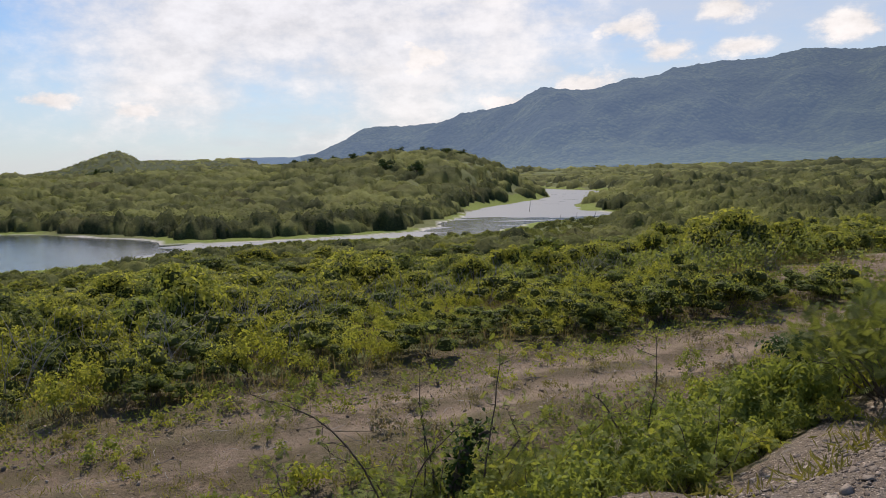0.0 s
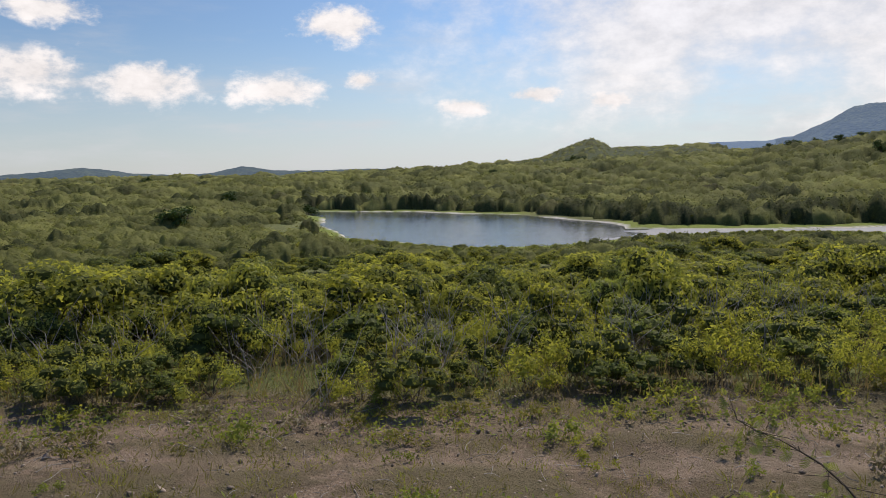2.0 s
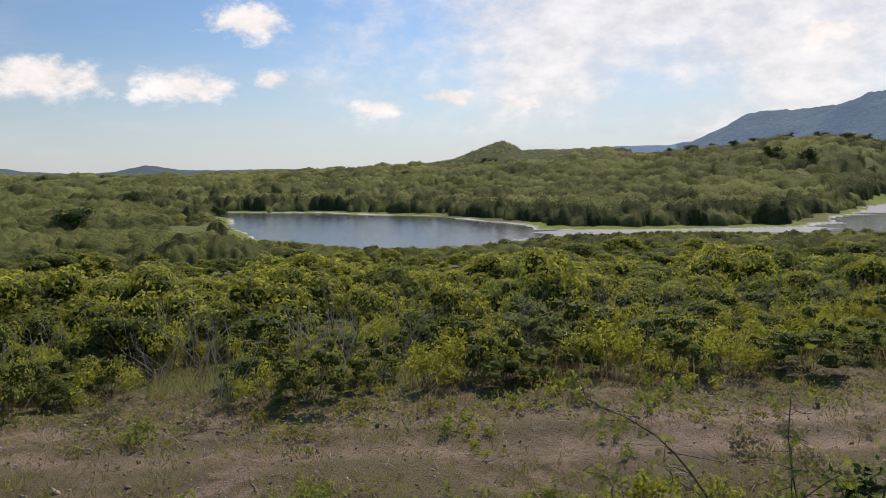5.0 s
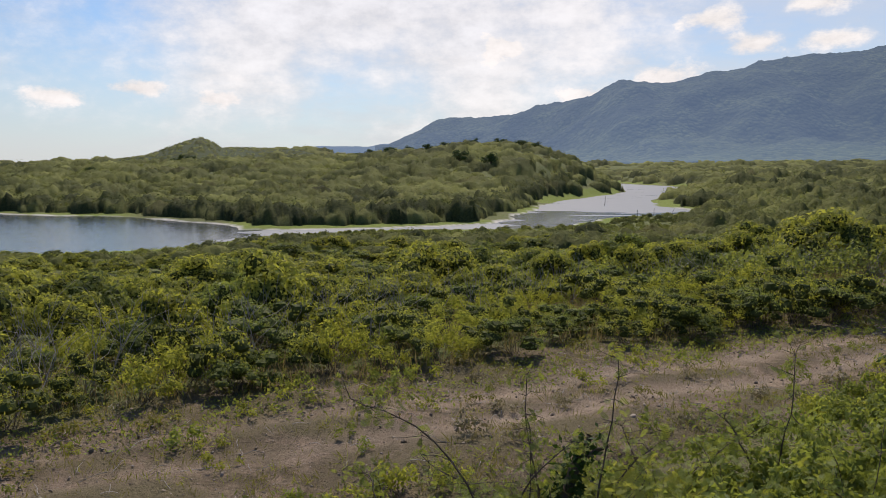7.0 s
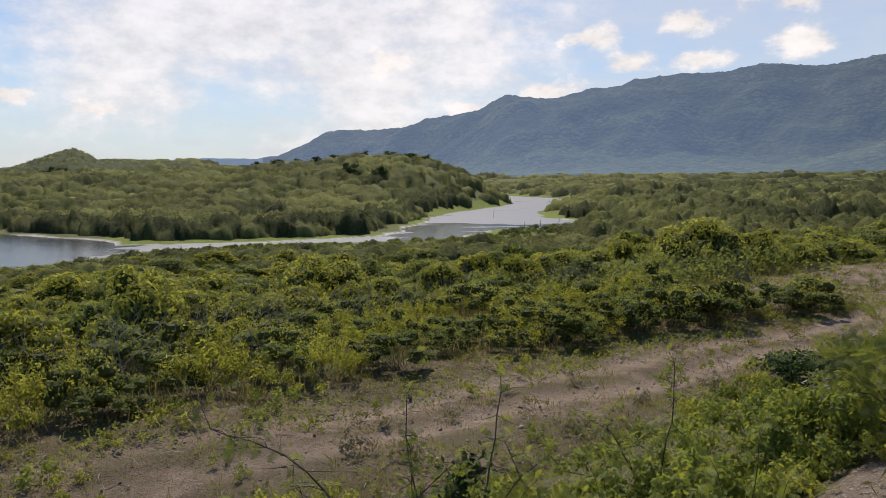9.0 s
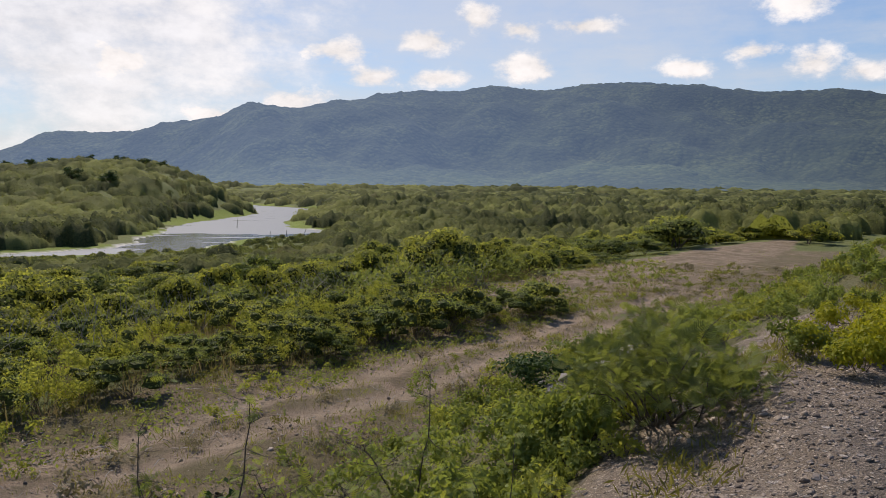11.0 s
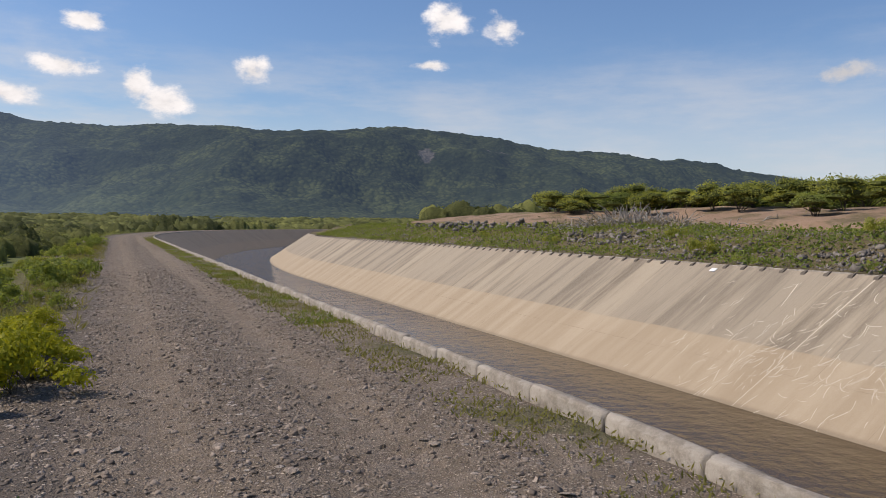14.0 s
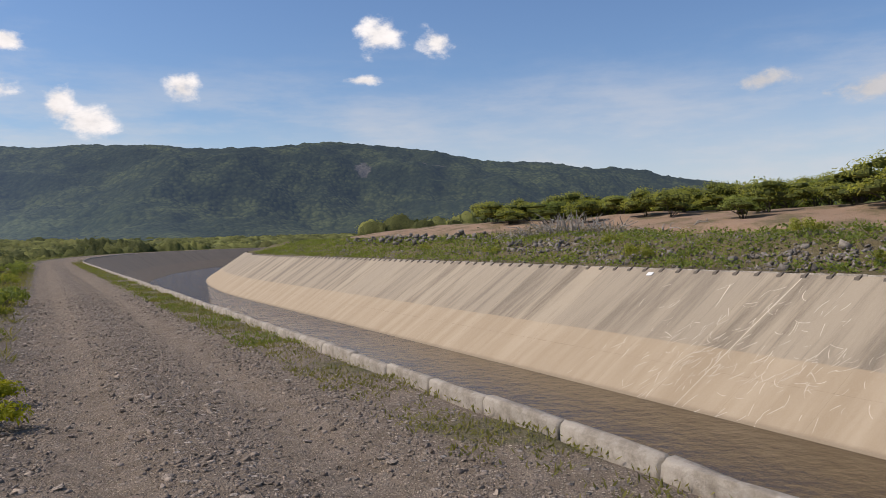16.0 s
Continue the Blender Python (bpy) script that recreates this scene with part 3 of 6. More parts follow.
def fill(me, co, faces):
    """Sets a mesh of faces that all have the same number of corners."""
    faces = np.ascontiguousarray(faces)
    n, k = faces.shape
    me.vertices.add(len(co))
    me.vertices.foreach_set("co", np.asarray(co, np.float32).ravel())
    me.loops.add(n * k)
    me.loops.foreach_set("vertex_index", faces.astype(np.int32).ravel())
    me.polygons.add(n)
    me.polygons.foreach_set("loop_start", np.arange(0, n * k, k, dtype=np.int32))
    me.polygons.foreach_set("loop_total", np.full(n, k, np.int32))
    me.update(calc_edges=True)


RNG = np.random.default_rng(7)


def unit(n, rng):
    v = rng.normal(size=(n, 3))
    return v / np.linalg.norm(v, axis=1, keepdims=True)


def leaf_quads(at, length, width, rng, up=0.3, along=None, face=None):
    """Pointed leaves at the given places; face: the way that each one's flat side turns to."""
    n = len(at)
    if face is None:
        d = unit(n, rng) if along is None else along + unit(n, rng) * 0.6
        d[:, 2] = d[:, 2] * 0.8 + up * 0.3
    else:
        face = face + unit(n, rng) * 0.55
        d = np.cross(face, unit(n, rng))
    d /= np.linalg.norm(d, axis=1, keepdims=True) + 1e-9
    s = np.cross(d, unit(n, rng) if face is None else face)
    s /= np.linalg.norm(s, axis=1, keepdims=True) + 1e-9
    ln = (length * rng.uniform(0.6, 1.3, n))[:, None]
    wd = (width * rng.uniform(0.6, 1.3, n))[:, None]
    return np.stack([at, at + d * ln * 0.5 + s * wd * 0.5, at + d * ln, at + d * ln * 0.5 - s * wd * 0.5], 1)


def fronds(at, way, length, rng):
    """Feather leaves: seven pairs of narrow leaflets on each."""
    d = way + rng.normal(size=at.shape) * 0.35
    d /= np.linalg.norm(d, axis=1, keepdims=True) + 1e-9
    s = np.cross(d, np.array([0, 0, 1.0]) + rng.normal(size=at.shape) * 0.5)
    s /= np.linalg.norm(s, axis=1, keepdims=True) + 1e-9
    ln = (length * rng.uniform(0.6, 1.3, len(at)))[:, None]
    out = []
    for j in range(7):
        c = at + d * ln * (j + 1) / 7.5
        w = ln * 0.34 * math.sin(math.pi * (j + 1.6) / 9)
        side = d * ln * 0.045
        for sign in (-1, 1):
            tip = c + s * sign * w + d * w * 0.4
            out.append(np.stack([c - side, tip - side * 0.5, tip + side * 0.5, c + side], 1))
    return np.concatenate(out)


def tri_leaves(at, length, rng, face):
    """Small three-cornered leaf sprays, their flat side turned to face."""
    n = len(at)
    f = face + unit(n, rng) * 0.6
    d = np.cross(f, unit(n, rng))
    d /= np.linalg.norm(d, axis=1, keepdims=True) + 1e-9
    e = np.cross(d, f)
    e /= np.linalg.norm(e, axis=1, keepdims=True) + 1e-9
    ln = (length * rng.uniform(0.6, 1.3, n))[:, None]
    return np.stack([at - d * ln * 0.5, at + d * ln * 0.4 + e * ln * 0.3, at + d * ln * 0.4 - e * ln * 0.3], 1)


def leaves_mesh(name, quads):
    me = bpy.data.meshes.new(name)
    k = quads.shape[1]
    fill(me, quads.reshape(-1, 3), np.arange(len(quads) * k).reshape(-1, k))
    return me


def tube_quads(path, radii, sides=5):
    """A tapered round stem along a path: corners and faces."""
    path = np.asarray(path, float)
    n = len(path)
    t = np.gradient(path, axis=0)
    t /= np.linalg.norm(t, axis=1, keepdims=True) + 1e-9
    ref = np.where(np.abs(t[:, 2:3]) > 0.9, [[1.0, 0, 0]], [[0, 0, 1.0]])
    s = np.cross(t, ref)
    s /= np.linalg.norm(s, axis=1, keepdims=True) + 1e-9
    w = np.cross(s, t)
    a = np.linspace(0, 2 * np.pi, sides, endpoint=False)
    co = path[:, None] + (np.cos(a)[None, :, None] * s[:, None] + np.sin(a)[None, :, None] * w[:, None]) * np.asarray(radii)[:, None, None]
    i = np.arange(n * sides).reshape(n, sides)
    j = np.roll(i, -1, 1)
    q = np.stack([i[:-1], j[:-1], j[1:], i[1:]], -1).reshape(-1, 4)
    return co.reshape(-1, 3), q


def stems_mesh(name, stems, sides=5):
    co, fa, off = [], [], 0
    for path, radii in stems:
        c, q = tube_quads(path, radii, sides)
        co.append(c)
        fa.append(q + off)
        off += len(c)
    me = bpy.data.meshes.new(name)
    fill(me, np.concatenate(co), np.concatenate(fa))
    return me


def bent(a, b, sag, n, rng):
    t = np.linspace(0, 1, n)[:, None]
    p = np.asarray(a) * (1 - t) + np.asarray(b) * t
    p[:, 2] += sag * np.sin(np.pi * t[:, 0])
    k = np.sin(np.pi * t[1:-1])
    p[1:-1] += (rng.normal(size=3) * np.sin(t[1:-1] * 5) + rng.normal(size=3) * k) * 0.05 * np.linalg.norm(np.subtract(b, a)) + rng.normal(size=(n - 2, 3)) * 0.006
    return p


def lobes_cloud(lobes, n, rng, shell=0.55):
    """Points in and near the skin of ellipsoids, more on the upper side."""
    lobes = np.asarray(lobes, float)
    w = lobes[:, 3] * lobes[:, 4]
    pick = rng.choice(len(lobes), n, p=w / w.sum())
    d = unit(n, rng)
    d[:, 2] = np.where(d[:, 2] < -0.25, -d[:, 2], d[:, 2])
    rad = 1 - shell * rng.random(n) ** 2.0
    out = d / lobes[pick, 3:6]
    return lobes[pick, :3] + d * lobes[pick, 3:6] * rad[:, None], out / np.linalg.norm(out, axis=1, keepdims=True)


def ball(k):
    """Corners and faces of a ball made from a cube of k x k faces a side, in quads."""
    g = np.linspace(-1, 1, k + 1)
    quads = []
    for axis in range(3):
        for sign in (-1, 1):
            for i in range(k):
                for j in range(k):
                    c = [(g[i], g[j]), (g[i + 1], g[j]), (g[i + 1], g[j + 1]), (g[i], g[j + 1])]
                    q = [np.insert(np.array(p, float), axis, sign) for p in (c if sign * (-1) ** axis > 0 else c[::-1])]
                    quads.append([p / np.linalg.norm(p) for p in q])
    return np.array(quads)


BALL1, BALL2 = ball(1), ball(2)


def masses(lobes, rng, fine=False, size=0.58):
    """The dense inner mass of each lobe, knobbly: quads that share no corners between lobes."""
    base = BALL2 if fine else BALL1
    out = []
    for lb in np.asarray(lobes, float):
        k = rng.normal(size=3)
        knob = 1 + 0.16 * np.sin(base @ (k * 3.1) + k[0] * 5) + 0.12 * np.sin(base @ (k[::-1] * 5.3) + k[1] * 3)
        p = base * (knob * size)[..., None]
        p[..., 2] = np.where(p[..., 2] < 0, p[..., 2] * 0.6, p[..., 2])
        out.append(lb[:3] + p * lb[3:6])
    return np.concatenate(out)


def thing(name, label, category, group="", kind=""):
    return tagged(new(name), label, category, group, kind)


# ---- large structure ----
def build_ground():
    fine = np.arange(-128, 78, 0.45)
    coarse = np.arange(78, 232, 7.0)
    az = np.radians(np.concatenate([fine, coarse, [232.0]]))
    r = 4 * 1.03 ** np.arange(0, 240)
    r = np.concatenate([[0.3, 1.5, 3], r[r < 100], np.arange(100, 180, 1.1), np.arange(180, 340, 2.6), r[r > 340]])
    A, R = np.meshgrid(az, r, indexing="ij")
    X, Y = -np.sin(A) * R, np.cos(A) * R
    Z = ground_z(X, Y)
    u, v, runs = canal_uv(X, Y)
    side = river_side(X, Y)
    s = -v
    # bare strip along the toe of the bank, the open sand patch, everything else grown over
    strip = ss(21, 16.5, s + 1.0 * wave(X, Y, 9.0)) * ss(68, 56, u)
    patch = ss(1.12, 0.9, np.hypot((u - 46) / 31, (s - 19.6) / np.where(u > 46, 3.4, 4.4)) + 0.10 * wave(u, s, 6.0))
    bare = np.clip(np.maximum(strip, patch), 0, 1)
    bare = np.where(v > 8, ss(70, 44, v + 5 * wave(X, Y, 17.0)), bare)
    wood = 1 - bare
    litter = 0.58 + 0.35 * wave(X, Y, 4.2, 3.0) + 0.2 * wave(X, Y, 1.7, 1.0) - 0.5 * patch + 0 * X
    litter = np.where(v > 8, 0.40 + 0.35 * wave(X, Y, 6.0) + 0.2 * wave(X, Y, 2.3), litter)
    lush = ss(9.0, 5.0, side) * ss(-1.0, 1.0, side) * ss(-0.6, 0.5, wave(X, Y, 60.0, 5.0) + 0.4)
    meadow = np.exp(-(((heading(X, Y) + 1.2) / 2.6) ** 2 + ((R - 330) / 30) ** 2))
    wood = np.clip(wood * (1 - lush) - 0.5 * meadow, 0, 1)
    lush = np.clip(lush + 0.5 * meadow, 0, 1)
    run = s + 0.045 * (u - 13) - 0.15 * wave(X, Y, 9.0)
    rut = np.exp(-((run - 14.0) / 0.36) ** 2) + np.exp(-((run - 15.5) / 0.36) ** 2)
    rut = rut * (0.35 + 0.65 * ss(-4, 3, u)) * ss(34, 26, u)
    litter = np.clip(litter - 0.9 * rut, 0, 1)
    Z = Z - 0.10 * rut * (v < -12.6)
    me = grid_mesh("ground", X, Y, Z, np.stack([wood, litter, lush], -1))
    red = me.attributes.new("red", "FLOAT", "POINT")
    red.data.foreach_set("value", np.clip((v > 8) * ss(-0.6, 0.3, wave(X, Y, 21.0) + 0.4), 0, 1).astype(np.float32).ravel())
    forest = me.attributes.new("forest", "FLOAT", "POINT")
    forest.data.foreach_set("value", np.maximum(ss(1100, 1500, R), 0.8 * ss(740, 800, R) * ss(12, 16, heading(X, Y)) * ss(33, 28, heading(X, Y))).astype(np.float32).ravel())
    track = me.attributes.new("track", "FLOAT", "POINT")
    track.data.foreach_set("value", np.clip((v < 0) * (0.9 * rut + 0.3 * patch * ss(-0.6, 0.4, wave(X, Y, 5.0, 2.0))), 0, 1).astype(np.float32).ravel())
    shore = me.attributes.new("shore", "FLOAT", "POINT")
    shore.data.foreach_set("value", (ss(-0.9, -0.1, side) * ss(1.2, 0.5, side + 0.7 * wave(X, Y, 17.0)) * (R > 90) * ss(250, 225, R)).astype(np.float32).ravel())
    ob = link("ground", me, SOIL, smooth=True)
    return tagged(ob, "dry reddish soil with scrub, sand patches and grassy banks", "ground", kind="structure")


def build_mountains():
    # headings and crest heights in degrees as seen from the road
    A = (9.5, 8.4, 7.4, 5.8, 3.5, 0.2, -2, -5.6, -7.5, -11, -14, -15.7, -16.8, -20, -23, -25.4, -29, -32.5, -36, -41, -44, -46.7, -50, -52,
         -57.3, -60.6, -65, -68, -73.3, -77, -81.6, -85, -88.8, -94, -97, -100.2, -104.3, -110, -116, -125)
    E = (1.6, 2.1, 2.5, 3.3, 3.6, 3.85, 4.55, 5.1, 6.15, 5.95, 6.65, 6.68, 7.18, 7.48, 7.45, 7.85, 7.5, 8.0, 8.05, 7.55, 6.9, 7.1, 6.95, 6.6,
         6.55, 6.9, 6.95, 6.8, 7.05, 7.4, 7.0, 6.55, 5.75, 5.5, 4.8, 4.25, 3.8, 2.8, 2.0, 1.0)
    az = np.arange(10.5, -126, -0.2)
    t = np.concatenate([np.linspace(0, 1, 60), np.linspace(1.05, 1.5, 8)])
    AZ, T = np.meshgrid(az, t, indexing="ij")
    crest_r = 2500 + 260 * np.sin(AZ * 0.11) + 500 * ss(-6, 8, AZ)
    foot_r = 1250 + 90 * np.sin(AZ * 0.23 + 1) + 350 * ss(-12, 6, AZ)
    R = foot_r + (crest_r - foot_r) * T
    X, Y = -np.sin(np.radians(AZ)) * R, np.cos(np.radians(AZ)) * R
    top = 1.6 + crest_r * np.tan(np.radians(np.interp(-AZ, [-a for a in A], E)))
    base = 8.0
    prof = 0.30 * T + 0.70 * ss(0.12, 1.0, T)
    prof = np.where(T > 1, 1 - 0.9 * (T - 1), prof)
    spur = (wave(X + 0.6 * Y, Y, 620.0) * 40 + wave(X, Y - 0.5 * X, 260.0, 2.0) * 24 + wave(X - 0.4 * Y, Y, 120.0, 5.0) * 9) * np.sin(np.pi * np.clip(T, 0, 1)) ** 1.2
    rough = wave(X, Y, 55.0, 1.0) * 6 * ss(0.05, 0.3, T) + wave(X, Y, 21.0, 3.0) * 3.6 * ss(0.05, 0.3, T)
    Z = base + (top - base) * prof + spur + rough * 0.7 - 14 * (T == 0)
    cl = np.exp(-(((AZ + 79.6) / 0.8) ** 2 + ((T - 0.64) / 0.05) ** 2)) + 0.8 * np.exp(-(((AZ + 84.5) / 1.6) ** 2 + ((T - 0.66) / 0.03) ** 2)) + 0.8 * np.exp(-(((AZ + 95.6) / 0.7) ** 2 + ((T - 0.5) / 0.06) ** 2))
    # painted haze: stronger to the left and on the lower slopes
    haze_glow = 0.28 + 0.72 * ss(-76, -6, AZ) + 0.12 * ss(0.75, 0.1, T) * ss(-75, -30, AZ)
    me = grid_mesh("backdrop_mountains", X, Y, Z, np.stack([np.clip(cl, 0, 1), haze_glow, ss(0.5, 0.12, T + 0.15 * wave(X, Y, 500.0)) * (0.25 + 0.75 * ss(-72, -40, AZ))], -1))
    tagged(link("backdrop_mountains", me, MOUNTAIN, smooth=True), "long wooded mountain ridge, its blue haze painted as emission", "mountain", kind="structure")
    # the pale range behind
    az = np.arange(24, -2, -0.2)
    t = np.linspace(0, 1.3, 14)
    AZ, T = np.meshgrid(az, t, indexing="ij")
    R = 3600 + 700 * T
    X, Y = -np.sin(np.radians(AZ)) * R, np.cos(np.radians(AZ)) * R
    e = np.interp(AZ, (0, 5, 7.4, 8.6, 11, 14.9, 16.1, 18, 24), (2.6, 2.6, 2.25, 1.95, 1.6, 1.6, 1.25, 0.7, 0.0))
    top = 4300 * np.tan(np.radians(e))
    Z = top * np.where(T < 1, ss(0, 1, T), 1 - (T - 1)) + wave(X, Y, 120.0) * 5 - 10 * (T == 0)
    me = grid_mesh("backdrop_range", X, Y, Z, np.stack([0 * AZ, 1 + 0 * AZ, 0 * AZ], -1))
    tagged(link("backdrop_range", me, FAR_HILL, smooth=True), "far range on the horizon, paled by painted blue haze", "mountain", kind="structure")


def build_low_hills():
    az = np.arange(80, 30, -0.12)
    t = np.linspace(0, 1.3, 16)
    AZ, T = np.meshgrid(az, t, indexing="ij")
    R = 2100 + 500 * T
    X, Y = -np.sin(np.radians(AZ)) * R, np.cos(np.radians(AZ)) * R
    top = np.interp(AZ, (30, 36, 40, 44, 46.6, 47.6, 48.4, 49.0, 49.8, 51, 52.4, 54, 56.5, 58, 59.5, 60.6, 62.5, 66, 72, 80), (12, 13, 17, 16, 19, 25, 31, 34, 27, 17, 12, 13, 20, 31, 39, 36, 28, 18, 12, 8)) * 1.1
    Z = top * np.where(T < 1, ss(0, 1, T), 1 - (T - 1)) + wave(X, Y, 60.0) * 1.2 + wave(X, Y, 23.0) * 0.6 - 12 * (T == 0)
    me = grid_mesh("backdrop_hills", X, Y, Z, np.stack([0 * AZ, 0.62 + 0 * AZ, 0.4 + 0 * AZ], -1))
    tagged(link("backdrop_hills", me, MOUNTAIN, smooth=True), "low wooded hills on the horizon under painted blue haze", "hill", kind="structure")


def sweep(name, us, vs, zfun, mat, label, category, zone=None, uv=None, smooth=True):
    """A ribbon along the canal with its cross-section in v."""
    U, V = np.meshgrid(us, vs, indexing="ij")
    X, Y = canal_xy(U, V)
    me = grid_mesh(name, X, Y, zfun(U, V), None if zone is None else zone(U, V), None if uv is None else uv(U, V), flip=True)
    return tagged(link(name, me, mat, smooth=smooth), label, category, kind="structure")


def stations(near, far):
    """Steps along the canal: short beside the camera, long away from it."""
    back = -6 - np.cumsum(np.geomspace(near * 2, 12, 24))
    return np.concatenate([back[::-1], np.arange(-6, 30, near), np.arange(30, 90, near * 3), np.arange(90, BEND_U + BEND_R * BEND_A, far)])


def build_road():
    def zone(U, V):
        track = np.exp(-((V + 3.35) / 0.42) ** 2) + np.exp(-((V + 1.75) / 0.42) ** 2)
        strip = ss(-1.15, -0.55, V + 0.22 * wave(U, V, 1.9))
        shoulder = ss(-4.0, -4.9, V + 0.3 * wave(U, V, 2.6)) * ss(4.5, 8.0, U + 0.5 * wave(U, V, 3.0))
        slope = ss(CREST - 0.2, CREST - 1.2, V) * 0.8
        return np.stack([np.clip(track, 0, 1), np.clip(np.maximum(strip * (0.42 + 0.40 * wave(U, V, 3.1) + 0.3 * ss(8, 20, U)), np.maximum(shoulder * 0.8, slope)), 0, 1), ss(-3.75, -4.05, V + 0.15 * wave(U, V, 2.0)) * ss(-4.75, -4.4, V + 0.15 * wave(U, V, 1.5)) + 0.5 * np.exp(-((V + 2.5) / 0.3) ** 2)], -1)

    vs = np.concatenate([np.arange(TOE - 2.0, CREST - 0.6, 0.25), np.arange(CREST - 0.6, 0.0, 0.12), [0.0]])
    sweep("road", stations(0.16, 3.0), vs, lambda U, V: bank_z(U, V) - 0.5 * ss(TOE + 0.4, TOE - 1.2, V) - 0.06 * ss(-0.12, 0.0, V), ROAD,
          "rough gravel service road on an earth embankment", "road", zone)


SLOPE = 1.5
COPING_H, COPING_W = 0.10, 0.15


def build_canal():
    us = stations(0.5, 3.0)
    depth = 6.2
    # near side, bed and far side of the trapezoid, in slabs
    lw = -WATER_Z * SLOPE + COPING_W
    vs = np.array([COPING_W - 0.02, COPING_W + depth * SLOPE])
    sweep("lining_near", us, vs, lambda U, V: 0.02 - (V - COPING_W) / SLOPE, SHADED_LINING, "concrete canal lining, stained grey above and beige below, painted darker for shade", "canal wall",
          uv=lambda U, V: np.stack([U, (V - lw) * -1.2], -1))
    far = RIGHT_TOP - depth * SLOPE
    parent = thing("lining_far", "sloping concrete canal lining with dark run-down stains and a washed beige foot", "canal wall", kind="structure")
    rng = np.random.default_rng(2)
    foot = RIGHT_TOP + WATER_Z * SLOPE
    joint = RIGHT_TOP - 4.68
    u, n = -60.0, 0
    while u < BEND_U + BEND_R * BEND_A:
        size = 3.0 if u < 120 else 12.0
        for v0, v1 in ((far, joint - 0.003), (joint + 0.003, RIGHT_TOP - 0.004)):
            U, V = np.meshgrid(np.linspace(u + 0.003, u + size - 0.003, 4), np.linspace(v0, v1, 3), indexing="ij")
            proud = rng.uniform(0, 0.004)
            X, Y = canal_xy(U, V)
            me = grid_mesh("slab", X, Y, 0.02 + proud - (RIGHT_TOP - V) / SLOPE, uv=np.stack([U, (V - foot) * 1.2], -1), flip=True)
            link("slab", me, LINING, parent)
        u += size
    vs = np.linspace(far, RIGHT_TOP, 5)
    sweep("lining_bed", us, vs, lambda U, V: -0.06 - (RIGHT_TOP - V) / SLOPE, SOIL, "dark mortar bed in the joints of the canal lining", "canal wall")
    vs = np.array([COPING_W + depth * SLOPE - 0.3, far + 0.3])
    sweep("canal_bed", us, vs, lambda U, V: -depth + 0 * U, LINING, "silted canal bed under brown water", "canal bed", uv=lambda U, V: np.stack([U, V * 0], -1))
    vs = np.linspace(COPING_W - WATER_Z * SLOPE - 0.2, RIGHT_TOP + WATER_Z * SLOPE + 0.2, 8)
    sweep("canal_water", us, vs, lambda U, V: WATER_Z + 0 * U, CANAL_WATER, "still brown canal water", "water")


def build_berm():
    def zf(U, V):
        w = V - RIGHT_TOP
        h = 1.42 * ss(0.5, 7.5, w) * (1 + 0.1 * wave(U, V, 11.0)) + 0.18 * wave(U, V, 2.4) * ss(0.7, 2.5, w) + 0.10 * wave(U, V, 0.9, 2.0) * ss(0.7, 2.0, w)
        return 0.06 + h - 0.7 * ss(14.5, 17.5, w)

    def zone(U, V):
        w = V - RIGHT_TOP
        return np.stack([0 * U, np.clip(0.85 * ss(9.5, 7.5, w + wave(U, V, 4.0)) + 0.25 * wave(U, V, 3.3), 0, 1), 0 * U], -1)

    vs = np.concatenate([np.arange(RIGHT_TOP + 0.34, RIGHT_TOP + 10, 0.4), np.arange(RIGHT_TOP + 10, RIGHT_TOP + 18.1, 1.0)])
    us = np.concatenate([np.arange(-60, 110, 0.6), np.arange(110, BEND_U + BEND_R * BEND_A, 3.0)])
    sweep("berm", us, vs, zf, SOIL, "weedy earth berm beside the canal", "bank", zone)
    return zf


build_ground()
build_mountains()
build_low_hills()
build_road()
build_canal()
BERM_Z = build_berm()


def build_river():
    xs, ys = np.linspace(-260, 200, 40), np.linspace(60, 760, 50)
    X, Y = np.meshgrid(xs, ys, indexing="ij")
    tagged(link("river_water", grid_mesh("river_water", X, Y, 0 * X + RIVER_Z), RIVER_WATER), "river pool reflecting the bright sky", "water", kind="structure")


build_river()


# ---- coping ----
def block(l, w, h, rng, chip=0.02):
    """A worn concrete block with rounded upper edges, lying along x, one corner at the origin."""
    b = 0.045
    prof = [(0, -0.12), (0, h - b), (b * 0.4, h - b * 0.3), (b * 1.2, h), (w - b * 1.2, h), (w - b * 0.4, h - b * 0.3), (w, h - b), (w, -0.12)]
    xs = [0, 0.03, l * 0.5, l - 0.03, l]
    co = []
    for x in xs:
        pinch = 0.012 if x in (0, l) else 0.0
        for y, z in prof:
            co.append((x, y + (pinch if y < w / 2 else -pinch), z - pinch * (z > 0)))
    co = np.array(co) + rng.normal(size=(len(co), 3)) * chip * 0.35
    n = len(prof)
    faces = [(i * n + j, (i + 1) * n + j, (i + 1) * n + j + 1, i * n + j + 1) for i in range(len(xs) - 1) for j in range(n - 1)]
    faces += [(0, 1, 2, 7), (2, 3, 6, 7), (3, 4, 5, 6)]
    e = (len(xs) - 1) * n
    faces += [(e + 7, e + 2, e + 1, e + 0), (e + 7, e + 6, e + 3, e + 2), (e + 6, e + 5, e + 4, e + 3)]
    me = bpy.data.meshes.new("coping_block")
    fill(me, co, np.array(faces)[:, ::-1])
    me.materials.append(CONCRETE)
    return me


